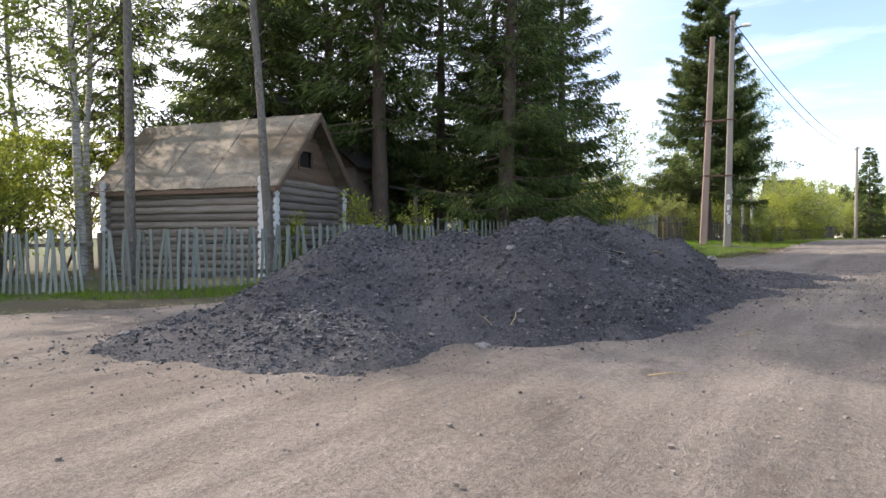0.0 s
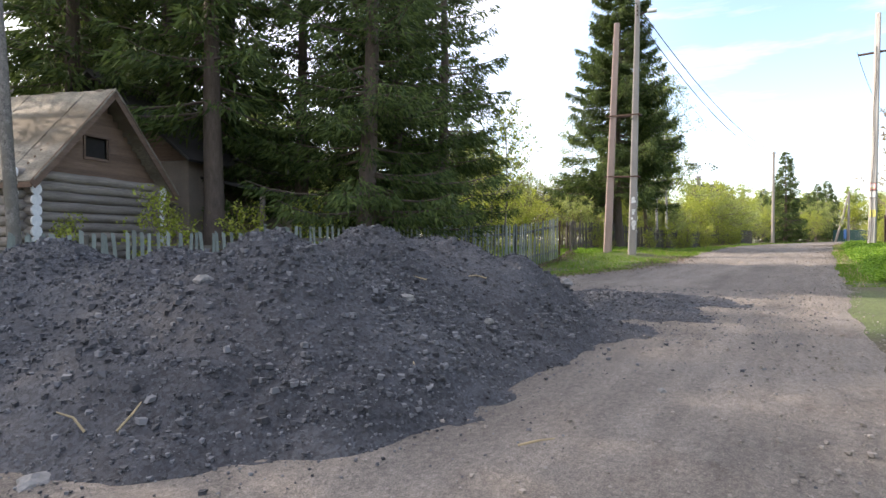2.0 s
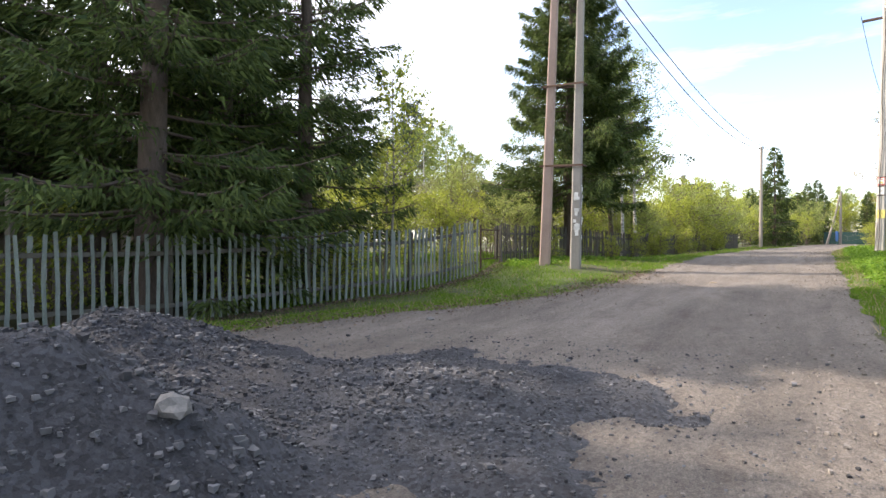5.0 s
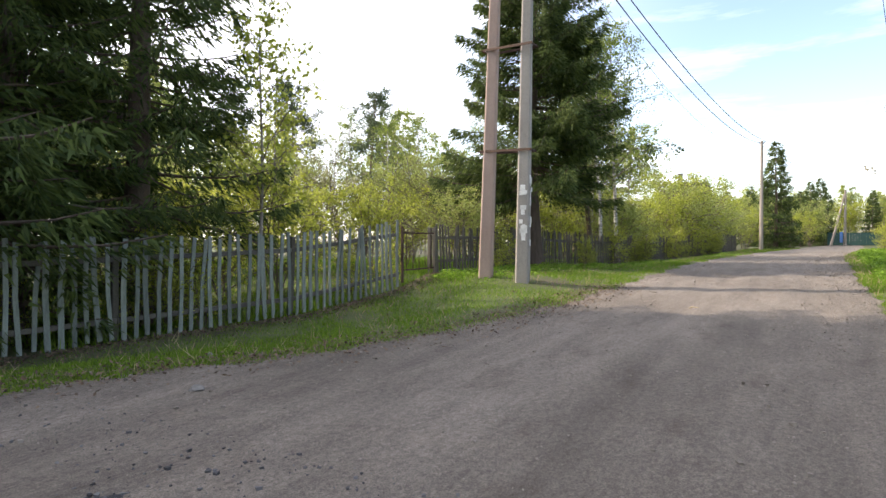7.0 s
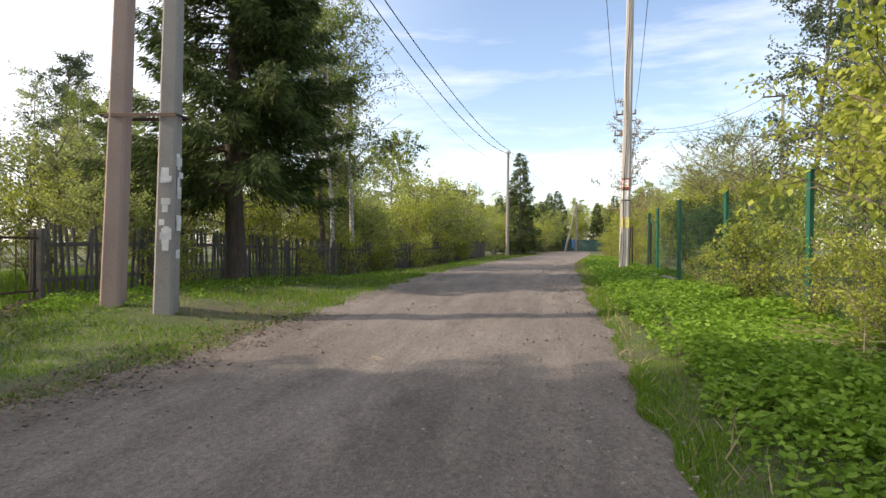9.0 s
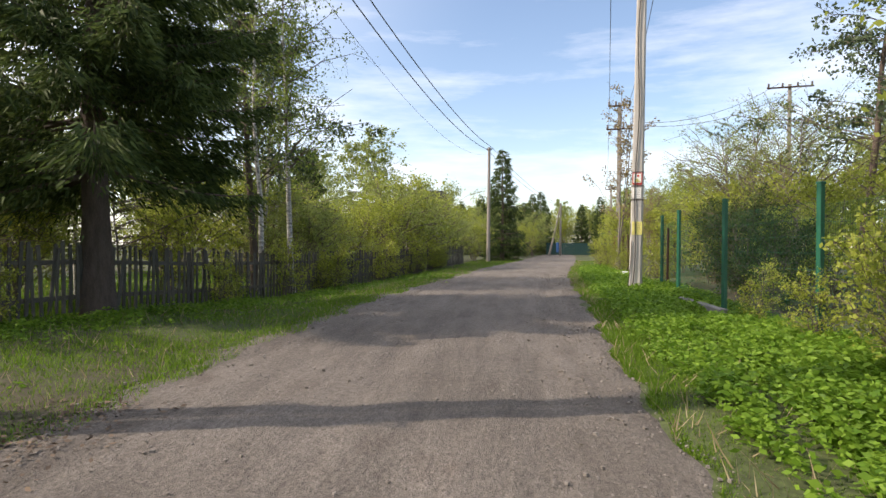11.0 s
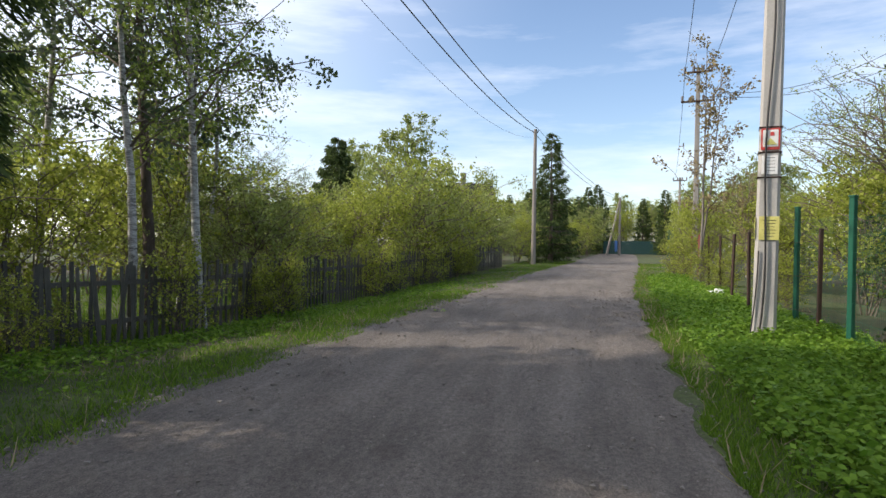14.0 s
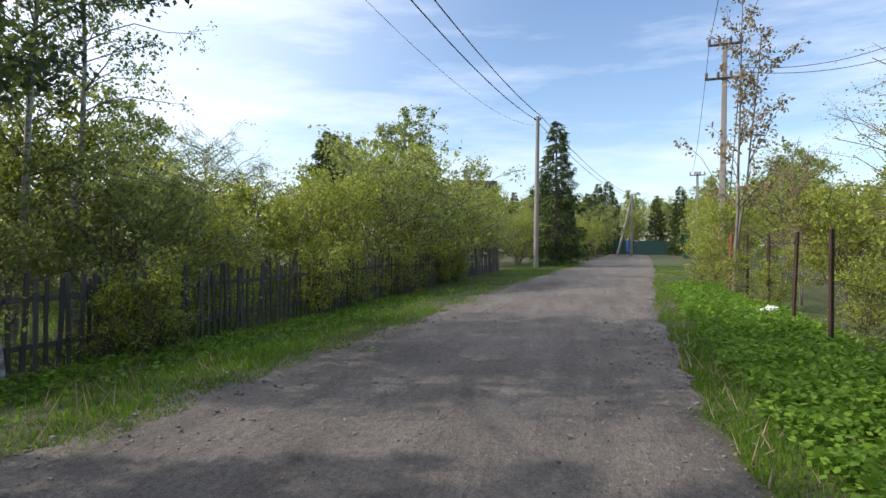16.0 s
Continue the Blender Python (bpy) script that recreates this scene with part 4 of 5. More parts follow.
# sunlit thicket left of the cabin
for x, y, k, s, rz in [(-19.5, -22.4, 0, 1.3, 0), (-17.6, -23.6, 1, 1.2, 50), (-21.5, -20.0, 2, 1.5, 110), (-20.6, -24.6, 0, 1.4, 190), (-23.5, -22.0, 1, 1.7, 240), (-18.6, -20.6, 2, 1.1, 300), (-25.0, -25.0, 0, 1.7, 20), (-22.6, -17.6, 1, 1.5, 70)]:
    plant("bush", BUSH[k], x, y, s, rz, "sunlit yellow-green bush beside the log cabin", "bush", "sunlit bushes by the cabin")
# (-18.5, -18.8) and (-20.6, -17.6) stand in for sparse pines, added to shade the road
# enlarged to shade the heap; most stand unseen past the left view edge
for x, y, k, s, rz in [(-20.8, -21.6, 0, 1.6, 20), (-23.0, -19.0, 1, 1.5, 140), (-19.2, -23.6, 1, 1.65, 70), (-21.4, -25.0, 0, 1.7, 250), (-17.6, -21.8, 0, 1.35, 190), (-22.5, -22.4, 1, 1.7, 300), (-18.5, -18.8, 0, 1.7, 60), (-20.6, -17.6, 1, 1.6, 10), (-24.5, -23.5, 0, 1.2, 220)]:
    plant("birch_tree", BIRCH[k], x, y, s, rz, "tall thin birch-shaped tree in sunlight beside the cabin, shading heap and road", "birch tree", "birches by the cabin")


def bare_trunk(x, y, h, rad, lean, label, seed):
    """A tall trunk whose crown is far overhead."""
    r = np.random.RandomState(seed)
    t = np.linspace(0, 1, 10)
    pts = np.column_stack([lean[0] * t + np.cumsum(r.normal(0, 0.025, 10)), lean[1] * t + np.cumsum(r.normal(0, 0.025, 10)), h * t])
    root = thing("aspen_tree", x, y, H(x, y) - 0.05, label, "tree")
    v, f = tubes([(pts, rad * (1 - 0.6 * t))], 9)
    link("trunk", raw("trunk", v, f, M["bark_aspen"], True), root)
    stubs, P = [], []
    for q in range(34):
        k = r.uniform(0.5, 1.0) if q > 3 else r.uniform(0.2, 0.5)
        p0 = np.array([np.interp(k, t, pts[:, c]) for c in range(3)])
        a, length = r.uniform(0, 6.28), (r.uniform(0.9, 2.2) if q > 3 else 0.25)
        q1 = p0 + np.array([np.cos(a) * length, np.sin(a) * length, 0.5 * length])
        stubs.append(([p0, (p0 + q1) / 2 + r.normal(0, 0.05, 3), q1], [0.03, 0.02, 0.008]))
        if q > 3:
            P.append(p0 + (q1 - p0) * r.uniform(0.3, 1.1, (130, 1)) + r.normal(0, 0.3, (130, 3)))
    v, f = tubes(stubs, 5)
    link("branching", raw("branching", v, f, M["bark_grey"]), root)
    P = np.concatenate(P)
    v, f = blades(P, r.normal(0, 1, P.shape), 0.13, 0.085, r, True)
    link("crown", raw("crown", v, f, M["birchleaf"]), root)


for x, y, s, rz in [(-11.1, -14.3, 1.35, 0), (-10.8, -12.5, 1.2, 100), (-12.3, -16.2, 1.0, 200), (-10.2, -11.0, 1.3, 300)]:
    plant("low_bush", UNDER, x, y, s, rz, "bright leafy shoots behind the pickets beside the cabin", "bush", "shoots beside the cabin")
bare_trunk(-13.96, -19.48, 14, 0.13, (-0.25, 0.0), "tall smooth grey trunk standing before the cabin wall", 61)
bare_trunk(-11.85, -17.0, 13, 0.125, (-0.7, -0.45), "slightly leaning grey trunk at the cabin corner", 62)

# ---- grass and herbs ----
def fence_x(y):
    return np.interp(y, [-22, -19.6, -9.7, -4, -1.2, 0.3, 5.8, 10, 14, 20, 30, 50], [-14.6, -11.6, -8.5, -7.5, -7.25, -7.45, -7.0, -6.2, -5.7, -5.3, -4.4, -3.2])


def turf(name, n, xs, ys, length, material, label, seed, lean=0.45, wide=0.05):
    r = np.random.RandomState(seed)
    x, y = xs(r, n)
    dens = fbm(x, y, 1.6, seed)
    keep = dens > r.uniform(-1.5, 0.0, n)
    x, y, dens = x[keep], y[keep], dens[keep]
    k = len(x)
    d = np.column_stack([r.normal(0, lean, (k, 2)), np.ones(k)])
    ln = length * r.uniform(0.45, 1.25, k) * (0.8 + 0.5 * dens)
    v, f = blades(np.column_stack([x, y, height(x, y) - 0.01]), d, ln, wide * ln + 0.009, r)
    tagged(link(name, raw(name, v, f, material)), label, "grass", kind="stuff")


def left_verge(r, n):
    y = np.where(r.uniform(size=n) < 0.75, r.uniform(-11, 18, n), r.uniform(18, 48, n))
    a, b = edge_l(y), fence_x(y)
    return a + 0.15 + (b - a - 0.3) * r.beta(0.9, 1.1, n) + 0.28, y


def right_verge(r, n):
    y = np.where(r.uniform(size=n) < 0.75, r.uniform(-8, 17, n), r.uniform(17, 45, n))
    return edge_r(y) - 0.12 + 3.6 * r.beta(0.7, 2.1, n), y


def yard(r, n):
    y = r.uniform(-8, 34, n)
    return fence_x(y) - 12 * r.uniform(0, 1, n) ** 1.5, y


turf("verge_grass", 150000, left_verge, None, 0.085, M["grass"], "short bright spring grass on the verge below the picket fence", 71)
turf("verge_grass", 150000, right_verge, None, 0.085, M["grass"], "short bright spring grass on the road verge", 72)
turf("yard_grass", 70000, yard, None, 0.26, M["grass"], "rough green grass in the fenced yard", 73)
turf("dry_grass", 3000, left_verge, None, 0.22, M["dry"], "dry straw-coloured stalks among the grass", 74, 0.7, 0.02)
turf("dry_grass", 2600, right_verge, None, 0.26, M["dry"], "dry straw-coloured stalks on the verge", 75, 0.8, 0.02)


def cabin_grass(r, n):
    y = r.uniform(-25, -10, n)
    return np.interp(y, [-26, -22, -19.6, -9.7], [-17, -13.6, -11.0, -8.0]) + r.uniform(-1.2, 0.7, n), y


turf("fence_grass", 16000, cabin_grass, None, 0.16, M["grass"], "thin grass along the foot of the picket fence", 76)


def herbs(name, n, xs, label, seed, tall=0.26, leaf=0.066):
    """Broad-leaved plants: short stems with whorls of leaves."""
    r = np.random.RandomState(seed)
    x, y = xs(r, n)
    dens = fbm(x, y, 1.3, seed)
    keep = dens > r.uniform(-1.2, 0.2, n)
    x, y, dens = x[keep], y[keep], dens[keep]
    k = len(x)
    hgt = tall * r.uniform(0.35, 1.1, k) * (0.85 + 0.5 * dens)
    P, D = [], []
    for q in range(6):
        a = r.uniform(0, 6.28, k)
        P.append(np.column_stack([x + r.normal(0, 0.05, k), y + r.normal(0, 0.05, k), height(x, y) + hgt * r.uniform(0.35, 1.0, k)]))
        D.append(np.column_stack([np.cos(a), np.sin(a), r.uniform(-0.35, 0.45, k)]))
    P, D = np.concatenate(P), np.concatenate(D)
    sz = leaf * r.uniform(0.6, 1.3, len(P))
    v, f = blades(P, D, sz, sz * 0.6, r, True, 1.1)
    tagged(link(name, raw(name, v, f, M["herb"])), label, "herbs", kind="stuff")


def right_herbs(r, n):
    y = np.where(r.uniform(size=n) < 0.8, r.uniform(-7, 14, n), r.uniform(14, 26, n))
    x = edge_r(y) + 0.28 + (4.4 - 0.28 - edge_r(y)) * r.beta(1.3, 1.0, n)
    return np.where(np.abs(x - (1.85 + 0.14 * (y + 2.0))) < 0.09, x + 0.25, x), y


def left_herbs(r, n):
    y = r.uniform(-0.5, 24, n)
    return fence_x(y) + 0.35 + r.gamma(1.4, 0.4, n), y


herbs("verge_herbs", 36000, right_herbs, "lush knee-low green herbs covering the verge beside the mesh fence", 81, 0.26, 0.068)
herbs("fence_herbs", 3200, left_herbs, "green herbs growing at the foot of the picket fence", 82, 0.15)

# ---- picket fences ----
def picket_mesh(seed, h, material):
    r = np.random.RandomState(seed)
    w, t = 0.031 + 0.007 * r.uniform(-1, 1), 0.011
    b = r.uniform(-0.02, 0.02, 2)
    top = h * r.uniform(0.96, 1.04)
    skew = r.uniform(-0.02, 0.02)
    v = []
    for z, ox in ((0, 0), (h * 0.5, b[0]), (top - 0.02 - skew, b[1])):
        v += [(-w + ox, -t, z), (w + ox, -t, z), (w + ox, t, z), (-w + ox, t, z)]
    v[8] = (v[8][0], v[8][1], top + skew)
    v[11] = (v[11][0], v[11][1], top + skew)
    f = [[0, 3, 2, 1], [8, 9, 10, 11]]
    for k in (0, 4):
        for q in range(4):
            f.append([k + q, k + (q + 1) % 4, k + 4 + (q + 1) % 4, k + 4 + q])
    return raw("picket", v, f, material)


PICKETS = [picket_mesh(q, 1.32, M["picket"]) for q in range(5)]
PICKETS_TALL = [picket_mesh(40 + q, 1.5, M["picket"]) for q in range(5)]
PICKETS_DARK = [picket_mesh(20 + q, 1.16, M["picket_dark"]) for q in range(5)]


def picket_fence(points, pitch, meshes, label, top, seed, tilt=2.0):
    root = thing("picket_fence", 0, 0, 0, label, "picket fence")
    r = random.Random(seed)
    for (x0, y0), (x1, y1) in zip(points, points[1:]):
        length = math.hypot(x1 - x0, y1 - y0)
        ang = math.degrees(math.atan2(y1 - y0, x1 - x0))
        n = max(1, round(length / pitch))
        lean = r.uniform(-1, 1)
        for q in range(n):
            k = (q + 0.5) / n
            x, y = x0 + (x1 - x0) * k, y0 + (y1 - y0) * k
            if r.random() < 0.02:
                continue
            link("picket", r.choice(meshes), root, m=pose(x, y, H(x, y) + r.uniform(0.0, 0.06), 1.5 * lean + r.gauss(0, 0.8), r.gauss(0, tilt), ang))
        for zz in (0.32, top - 0.25):
            a, b = Vector((x0, y0, H(x0, y0) + zz)), Vector((x1, y1, H(x1, y1) + zz))
            bm = block(length, 0.04, 0.075, bevel=0.006)
            rail = part("rail", bm, M["rail"], root)
            side = Vector((y1 - y0, x0 - x1, 0)) / length * -0.036
            rail.matrix_basis = Matrix.Translation((a + b) / 2 + side) @ (b - a).to_track_quat("X", "Z").to_matrix().to_4x4()
        post = part("post", block(0.09, 0.09, top + 0.05, (0, 0, (top + 0.05) / 2), 0.01), M["rail"], root)
        post.matrix_basis = pose(x0 - (y1 - y0) / length * 0.11, y0 + (x1 - x0) / length * 0.11, H(x0, y0) - 0.05, 0, r.gauss(0, 2), ang)
    return root


picket_fence([(-16.6, -24.0), (-14.6, -22.0), (-13.0, -20.7)], 0.135, PICKETS, "weathered grey-blue picket fence with tilted slats before the cabin", 1.3, 1, 5.0)
picket_fence([(-12.9, -20.6), (-11.6, -19.5), (-10.6, -16.4), (-9.6, -13.2)], 0.145, PICKETS, "weathered grey-green picket fence behind the gravel heap", 1.3, 2, 3.0)
picket_fence([(-9.6, -13.2), (-8.6, -9.9), (-8.1, -7.1), (-7.55, -4.2), (-7.25, -1.3)], 0.16, PICKETS_TALL, "weathered grey-green picket fence on a grassy verge", 1.45, 3, 1.5)
picket_fence([(-7.42, 0.35), (-7.25, 3.0), (-7.05, 5.6), (-6.6, 8.2), (-6.1, 10.6)], 0.14, PICKETS_DARK, "old dark uneven picket fence behind the concrete poles", 1.15, 4, 3.0)
picket_fence([(-6.1, 10.6), (-5.75, 13.4), (-5.5, 16.4), (-5.2, 20.0), (-4.7, 25.0), (-4.2, 30.0), (-3.6, 35.0)], 0.15, PICKETS_DARK, "old dark picket fence overgrown with bushes", 1.15, 5, 3.0)
gate = thing("garden_gate", -7.3, -0.45, H(-7.3, -0.45), "low rusty garden gate frame between the picket fences", "gate", rz=95)
part("gate_post", block(0.09, 0.09, 1.25, (0.80, 0, 0.6), 0.01), M["rail"], gate)
part("gate_post", block(0.05, 0.05, 1.25, (-0.78, 0, 0.6), 0.008), M["iron"], gate)
part("top_bar", block(1.5, 0.03, 0.035, (0, 0, 1.08), 0.006), M["iron"], gate)
part("bottom_bar", block(1.5, 0.03, 0.035, (0, 0, 0.25), 0.006), M["iron"], gate)
for q in range(5):
    part("gate_rod", block(0.014, 0.014, 0.83, (-0.6 + 0.3 * q, 0, 0.665), 0.002), M["iron"], gate)

# ---- log cabin ----
CAB = pose(-12.6, -16.55, -1.0, 0, 0, 106.6)   # x along the gable wall, y along the long wall away from the road
cabin = thing("log_cabin", 0, 0, 0, "weathered log cabin with white-painted log ends and a worn roof", "cabin")
cabin.matrix_basis = CAB
GW, LW, LOG, NLOG = 3.5, 5.6, 0.21, 13


def log_mesh(length, rad, seed):
    r = np.random.RandomState(seed)
    t = np.linspace(0, 1, 12)
    pts = np.column_stack([t * length - length / 2, r.normal(0, 0.006, 12), r.normal(0, 0.006, 12)])
    v, f = tubes([(pts, rad * (1 + r.normal(0, 0.02, 12)))], 10)
    return raw("log", v, f, M["log"], True)


def cap_mesh(rad):
    bm = bmesh.new()
    bmesh.ops.create_cone(bm, cap_ends=True, segments=12, radius1=rad, radius2=rad * 0.94, depth=0.05)
    bm.transform(Matrix.Rotation(radians(90), 4, "Y"))
    me = bpy.data.meshes.new("painted_end")
    bm.to_mesh(me)
    bm.free()
    me.materials.append(M["log_white"])
    return me


LONG_LOGS = [log_mesh(LW + 0.5, LOG / 2 + 0.008, q) for q in range(3)]
GABLE_LOGS = [log_mesh(GW + 0.5, LOG / 2 + 0.008, 10 + q) for q in range(3)]
CAP = cap_mesh(LOG / 2 + 0.012)
for q in range(NLOG):
    z = 0.12 + q * LOG
    for x in (0, GW):
        o = link("log", LONG_LOGS[q % 3], cabin, m=pose(x, LW / 2, z, q * 47, 0, 90))
        for e in (-1, 1):
            link("painted_end", CAP, o, "white-painted log end", pose(e * (LW / 2 + 0.26), 0, 0))
    for y in (0, LW):
        o = link("log", GABLE_LOGS[q % 3], cabin, m=pose(GW / 2, y, z + LOG / 2, q * 61, 0, 0))
        for e in (-1, 1):
            link("painted_end", CAP, o, "white-painted log end", pose(e * (GW / 2 + 0.26), 0, 0))
EAVE, RIDGE = 0.12 + NLOG * LOG - 0.05, 4.72
# boarded gable with a small dark window
for y in (-0.02, LW + 0.02):
    nb = 12
    for q in range(nb):
        z0 = EAVE + (RIDGE - EAVE - 0.1) * q / nb
        half = GW / 2 * (1 - (q + 0.5) / nb) + 0.05
        hgt = (RIDGE - EAVE) / nb - 0.008
        spans = [(GW / 2 - half, GW / 2 + half)]
        if y < 0 and 3 <= q <= 5:
            spans = [(GW / 2 - half, GW / 2 - 0.36), (GW / 2 + 0.24, GW / 2 + half)]
        for a, b in spans:
            if b - a > 0.05:
                part("gable_board", block(b - a, 0.025, hgt, ((a + b) / 2, y, z0 + hgt / 2 + 0.02), 0.004), M["board"], cabin)
zw = EAVE + (RIDGE - EAVE - 0.1) * 4.5 / 12
# solid panel behind the boards, its colour standing for the unlit inside
part("window_recess", block(0.66, 0.05, 0.55, (GW / 2 - 0.06, 0.07, zw + 0.02), 0.004), M["dark"], cabin)
for sx, sz, ax, az in ((0.70, 0.05, -0.06, 0.27), (0.70, 0.05, -0.06, -0.25), (0.05, 0.56, -0.40, 0.01), (0.05, 0.56, 0.28, 0.01)):
    part("window_frame", block(sx, 0.04, sz, (GW / 2 + ax, -0.045, zw + az), 0.004), M["board"], cabin)
slope = math.atan2(RIDGE - EAVE, GW / 2)
span = math.hypot(GW / 2, RIDGE - EAVE) + 0.42
for side in (-1, 1):
    rot = Matrix.Rotation(side * slope, 4, "Y")
    mid = Vector((GW / 2, LW / 2, RIDGE + 0.09)) + rot @ Vector((side * span / 2, 0, 0))
    nb = 8
    for q in range(nb):
        w = (LW + 1.0) / nb
        bm = bmesh.new()
        bmesh.ops.create_grid(bm, x_segments=14, y_segments=4, size=0.5)
        rr = random.Random(q + 50 * (side + 1))
        for v in bm.verts:
            v.co = Vector((v.co.x * span + rr.uniform(-0.03, 0.03), v.co.y * (w + 0.08), 0.02 * noise.noise(Vector((v.co.x * 7, v.co.y * 3 + q, side))) + 0.012 * (q % 2)))
        ext = bmesh.ops.extrude_face_region(bm, geom=bm.faces[:])
        for v in ext["geom"]:
            if isinstance(v, bmesh.types.BMVert):
                v.co.z -= 0.03
        bmesh.ops.recalc_face_normals(bm, faces=bm.faces[:])
        bm.transform(Matrix.Translation(mid + Vector((0, -LW / 2 - 0.5 + (q + 0.5) * w, 0))) @ rot)
        part("roof_sheet", bm, M["roofing"], cabin)
    for y in (-0.5, LW + 0.5):
        part("barge_board", block(span, 0.03, 0.17, tuple(mid + Vector((0, (y - LW / 2), -0.10))), 0.005, rot=rot), M["board"], cabin)
    part("eave_board", block(0.03, LW + 0.9, 0.12, tuple(Vector((GW / 2, LW / 2, RIDGE)) + rot @ Vector((side * (span - 0.03), 0, -0.02))), 0.005), M["board"], cabin)

# ---- the larger house half hidden by the spruces ----
house = thing("wooden_house", -17.8, -9.8, H(-17.8, -9.8), "brown wooden house with a porch half hidden behind spruces", "house", rz=16)
bm = block(6.0, 6.0, 3.4, (0, 0, 1.7), 0.02)
part("wall", bm, M["wall_far"], house)
for side in (-1, 1):
    rot = Matrix.Rotation(side * radians(38), 4, "Y")
    part("roof", block(4.4, 7.0, 0.08, tuple(Vector((0, 0, 6.0)) + rot @ Vector((side * 2.15, 0, 0))), 0.01, rot=rot), M["roof_far"], house)
bm = bmesh.new()
tri_pts = [(-3, -3.02, 3.4), (3, -3.02, 3.4), (0, -3.02, 5.75), (-3, -2.9, 3.4), (3, -2.9, 3.4), (0, -2.9, 5.75)]
tv = [bm.verts.new(p) for p in tri_pts]
for face in ((0, 1, 2), (5, 4, 3), (0, 3, 4, 1), (1, 4, 5, 2), (2, 5, 3, 0)):
    bm.faces.new([tv[q] for q in face])
part("gable", bm, M["board"], house)
for x in (-1.6, 1.2):
    w = part("window", block(0.9, 0.06, 1.1, (x, -3.04, 1.9), 0.01), M["dark"], house)
    for sx, sz, ax, az in ((1.1, 0.10, 0, 0.6), (1.1, 0.10, 0, -0.6), (0.10, 1.3, -0.5, 0), (0.10, 1.3, 0.5, 0)):
        part("frame", block(sx, 0.05, sz, (x + ax, -3.10, 1.9 + az), 0.006), M["blue"], w)
part("porch_roof", block(2.2, 3.0, 0.08, (4.0, -1.0, 2.75), 0.01, rot=Matrix.Rotation(radians(12), 4, "Y")), M["roof_far"], house)
for y in (-2.3, 0.3):
    part("porch_post", block(0.12, 0.12, 2.6, (4.9, y, 1.3), 0.01), M["wall_far"], house)
for q in range(9):
    part("porch_rail", block(0.03, 0.03, 0.8, (4.9, -2.1 + 0.28 * q, 0.5), 0.004), M["white"], house)

far_house = thing("distant_house", -13.5, 80, H(-13.5, 80), "distant house with a dark steep roof above the bushes", "house", rz=20)
far_house.scale = (0.8, 0.8, 1.08)
part("wall", block(6, 7, 4.6, (0, 0, 2.3), 0.02), M["wall_far"], far_house)
for side in (-1, 1):
    rot = Matrix.Rotation(side * radians(42), 4, "X")
    part("roof", block(6.8, 5.4, 0.12, tuple(Vector((0, 0, 8.3)) + rot @ Vector((0, -side * 2.6, 0))), 0.01, rot=rot), M["roof_far"], far_house)
part("chimney", block(0.7, 0.7, 2.2, (-1.6, -0.4, 8.3), 0.03), M["concrete"], far_house)
part("chimney_cap", block(0.9, 0.9, 0.15, (-1.6, -0.4, 9.5), 0.02), M["concrete"], far_house)

# ---- utility poles ----
def concrete_shaft(h, wb, wt_, material, name="shaft"):
    """A tapered square shaft with chamfered corners."""
    bm = bmesh.new()
    rings = []
    for q in range(9):
        z = h * q / 8
        w = (wb + (wt_ - wb) * q / 8) / 2
        c = w * 0.25
        pts = [(w, -w + c), (w, w - c), (w - c, w), (-w + c, w), (-w, w - c), (-w, -w + c), (-w + c, -w), (w - c, -w)]
        rings.append([bm.verts.new((x, y, z)) for x, y in pts])
    for a, b in zip(rings, rings[1:]):
        for q in range(8):
            bm.faces.new((a[q], a[(q + 1) % 8], b[(q + 1) % 8], b[q]))
    bm.faces.new(rings[-1])
    bm.faces.new(rings[0][::-1])
    return bm


def lean_to(dx, dy, h):
    return Vector((0, 0, 1)).rotation_difference(Vector((dx, dy, h))).to_matrix().to_4x4()


zb = H(-5.8, 0)
p1 = thing("brace_pole", -5.80, 0.0, zb - 0.1, "reddish square concrete brace pole clamped to its neighbour with iron straps", "utility pole")
p1.matrix_basis = Matrix.Translation((-5.80, 0.0, zb - 0.1)) @ lean_to(0.29, 0.02, 8.3) @ Matrix.Rotation(radians(12), 4, "Z")
part("shaft", concrete_shaft(8.6, 0.29, 0.19, None), M["concrete_red"], p1)
zb2 = H(-4.86, -0.1)
p2 = thing("utility_pole", -4.86, -0.10, zb2 - 0.1, "grey concrete utility pole with torn paper notices and a street lamp", "utility pole")
p2.matrix_basis = Matrix.Translation((-4.86, -0.10, zb2 - 0.1)) @ lean_to(0.09, 0.12, 8.0) @ Matrix.Rotation(radians(12), 4, "Z")
part("shaft", concrete_shaft(9.4, 0.29, 0.17, None), M["concrete"], p2)
r = random.Random(5)
for q in range(24):
    z = r.uniform(0.95, 2.4)
    w = (0.29 - 0.12 * z / 9.4) / 2
    sx, sz = r.uniform(0.06, 0.15), r.uniform(0.08, 0.20)
    if q % 2:
        part("paper_notice", block(sx, 0.004, sz, (r.uniform(-0.04, 0.04), -w - 0.002 - 0.001 * q, z), 0.0), M["paper"], p2)
    else:
        part("paper_notice", block(0.004, sx, sz, (w + 0.002 + 0.001 * q, r.uniform(-0.04, 0.04), z), 0.0), M["paper"], p2)
lamp = part("lamp_arm", block(0.5, 0.05, 0.05, (0.25, 0, 8.9), 0.008, rot=Matrix.Rotation(radians(-20), 4, "Y")), M["iron"], p2)
part("lamp_head", block(0.34, 0.16, 0.12, (0.5, 0, 8.95), 0.03), M["white"], p2)
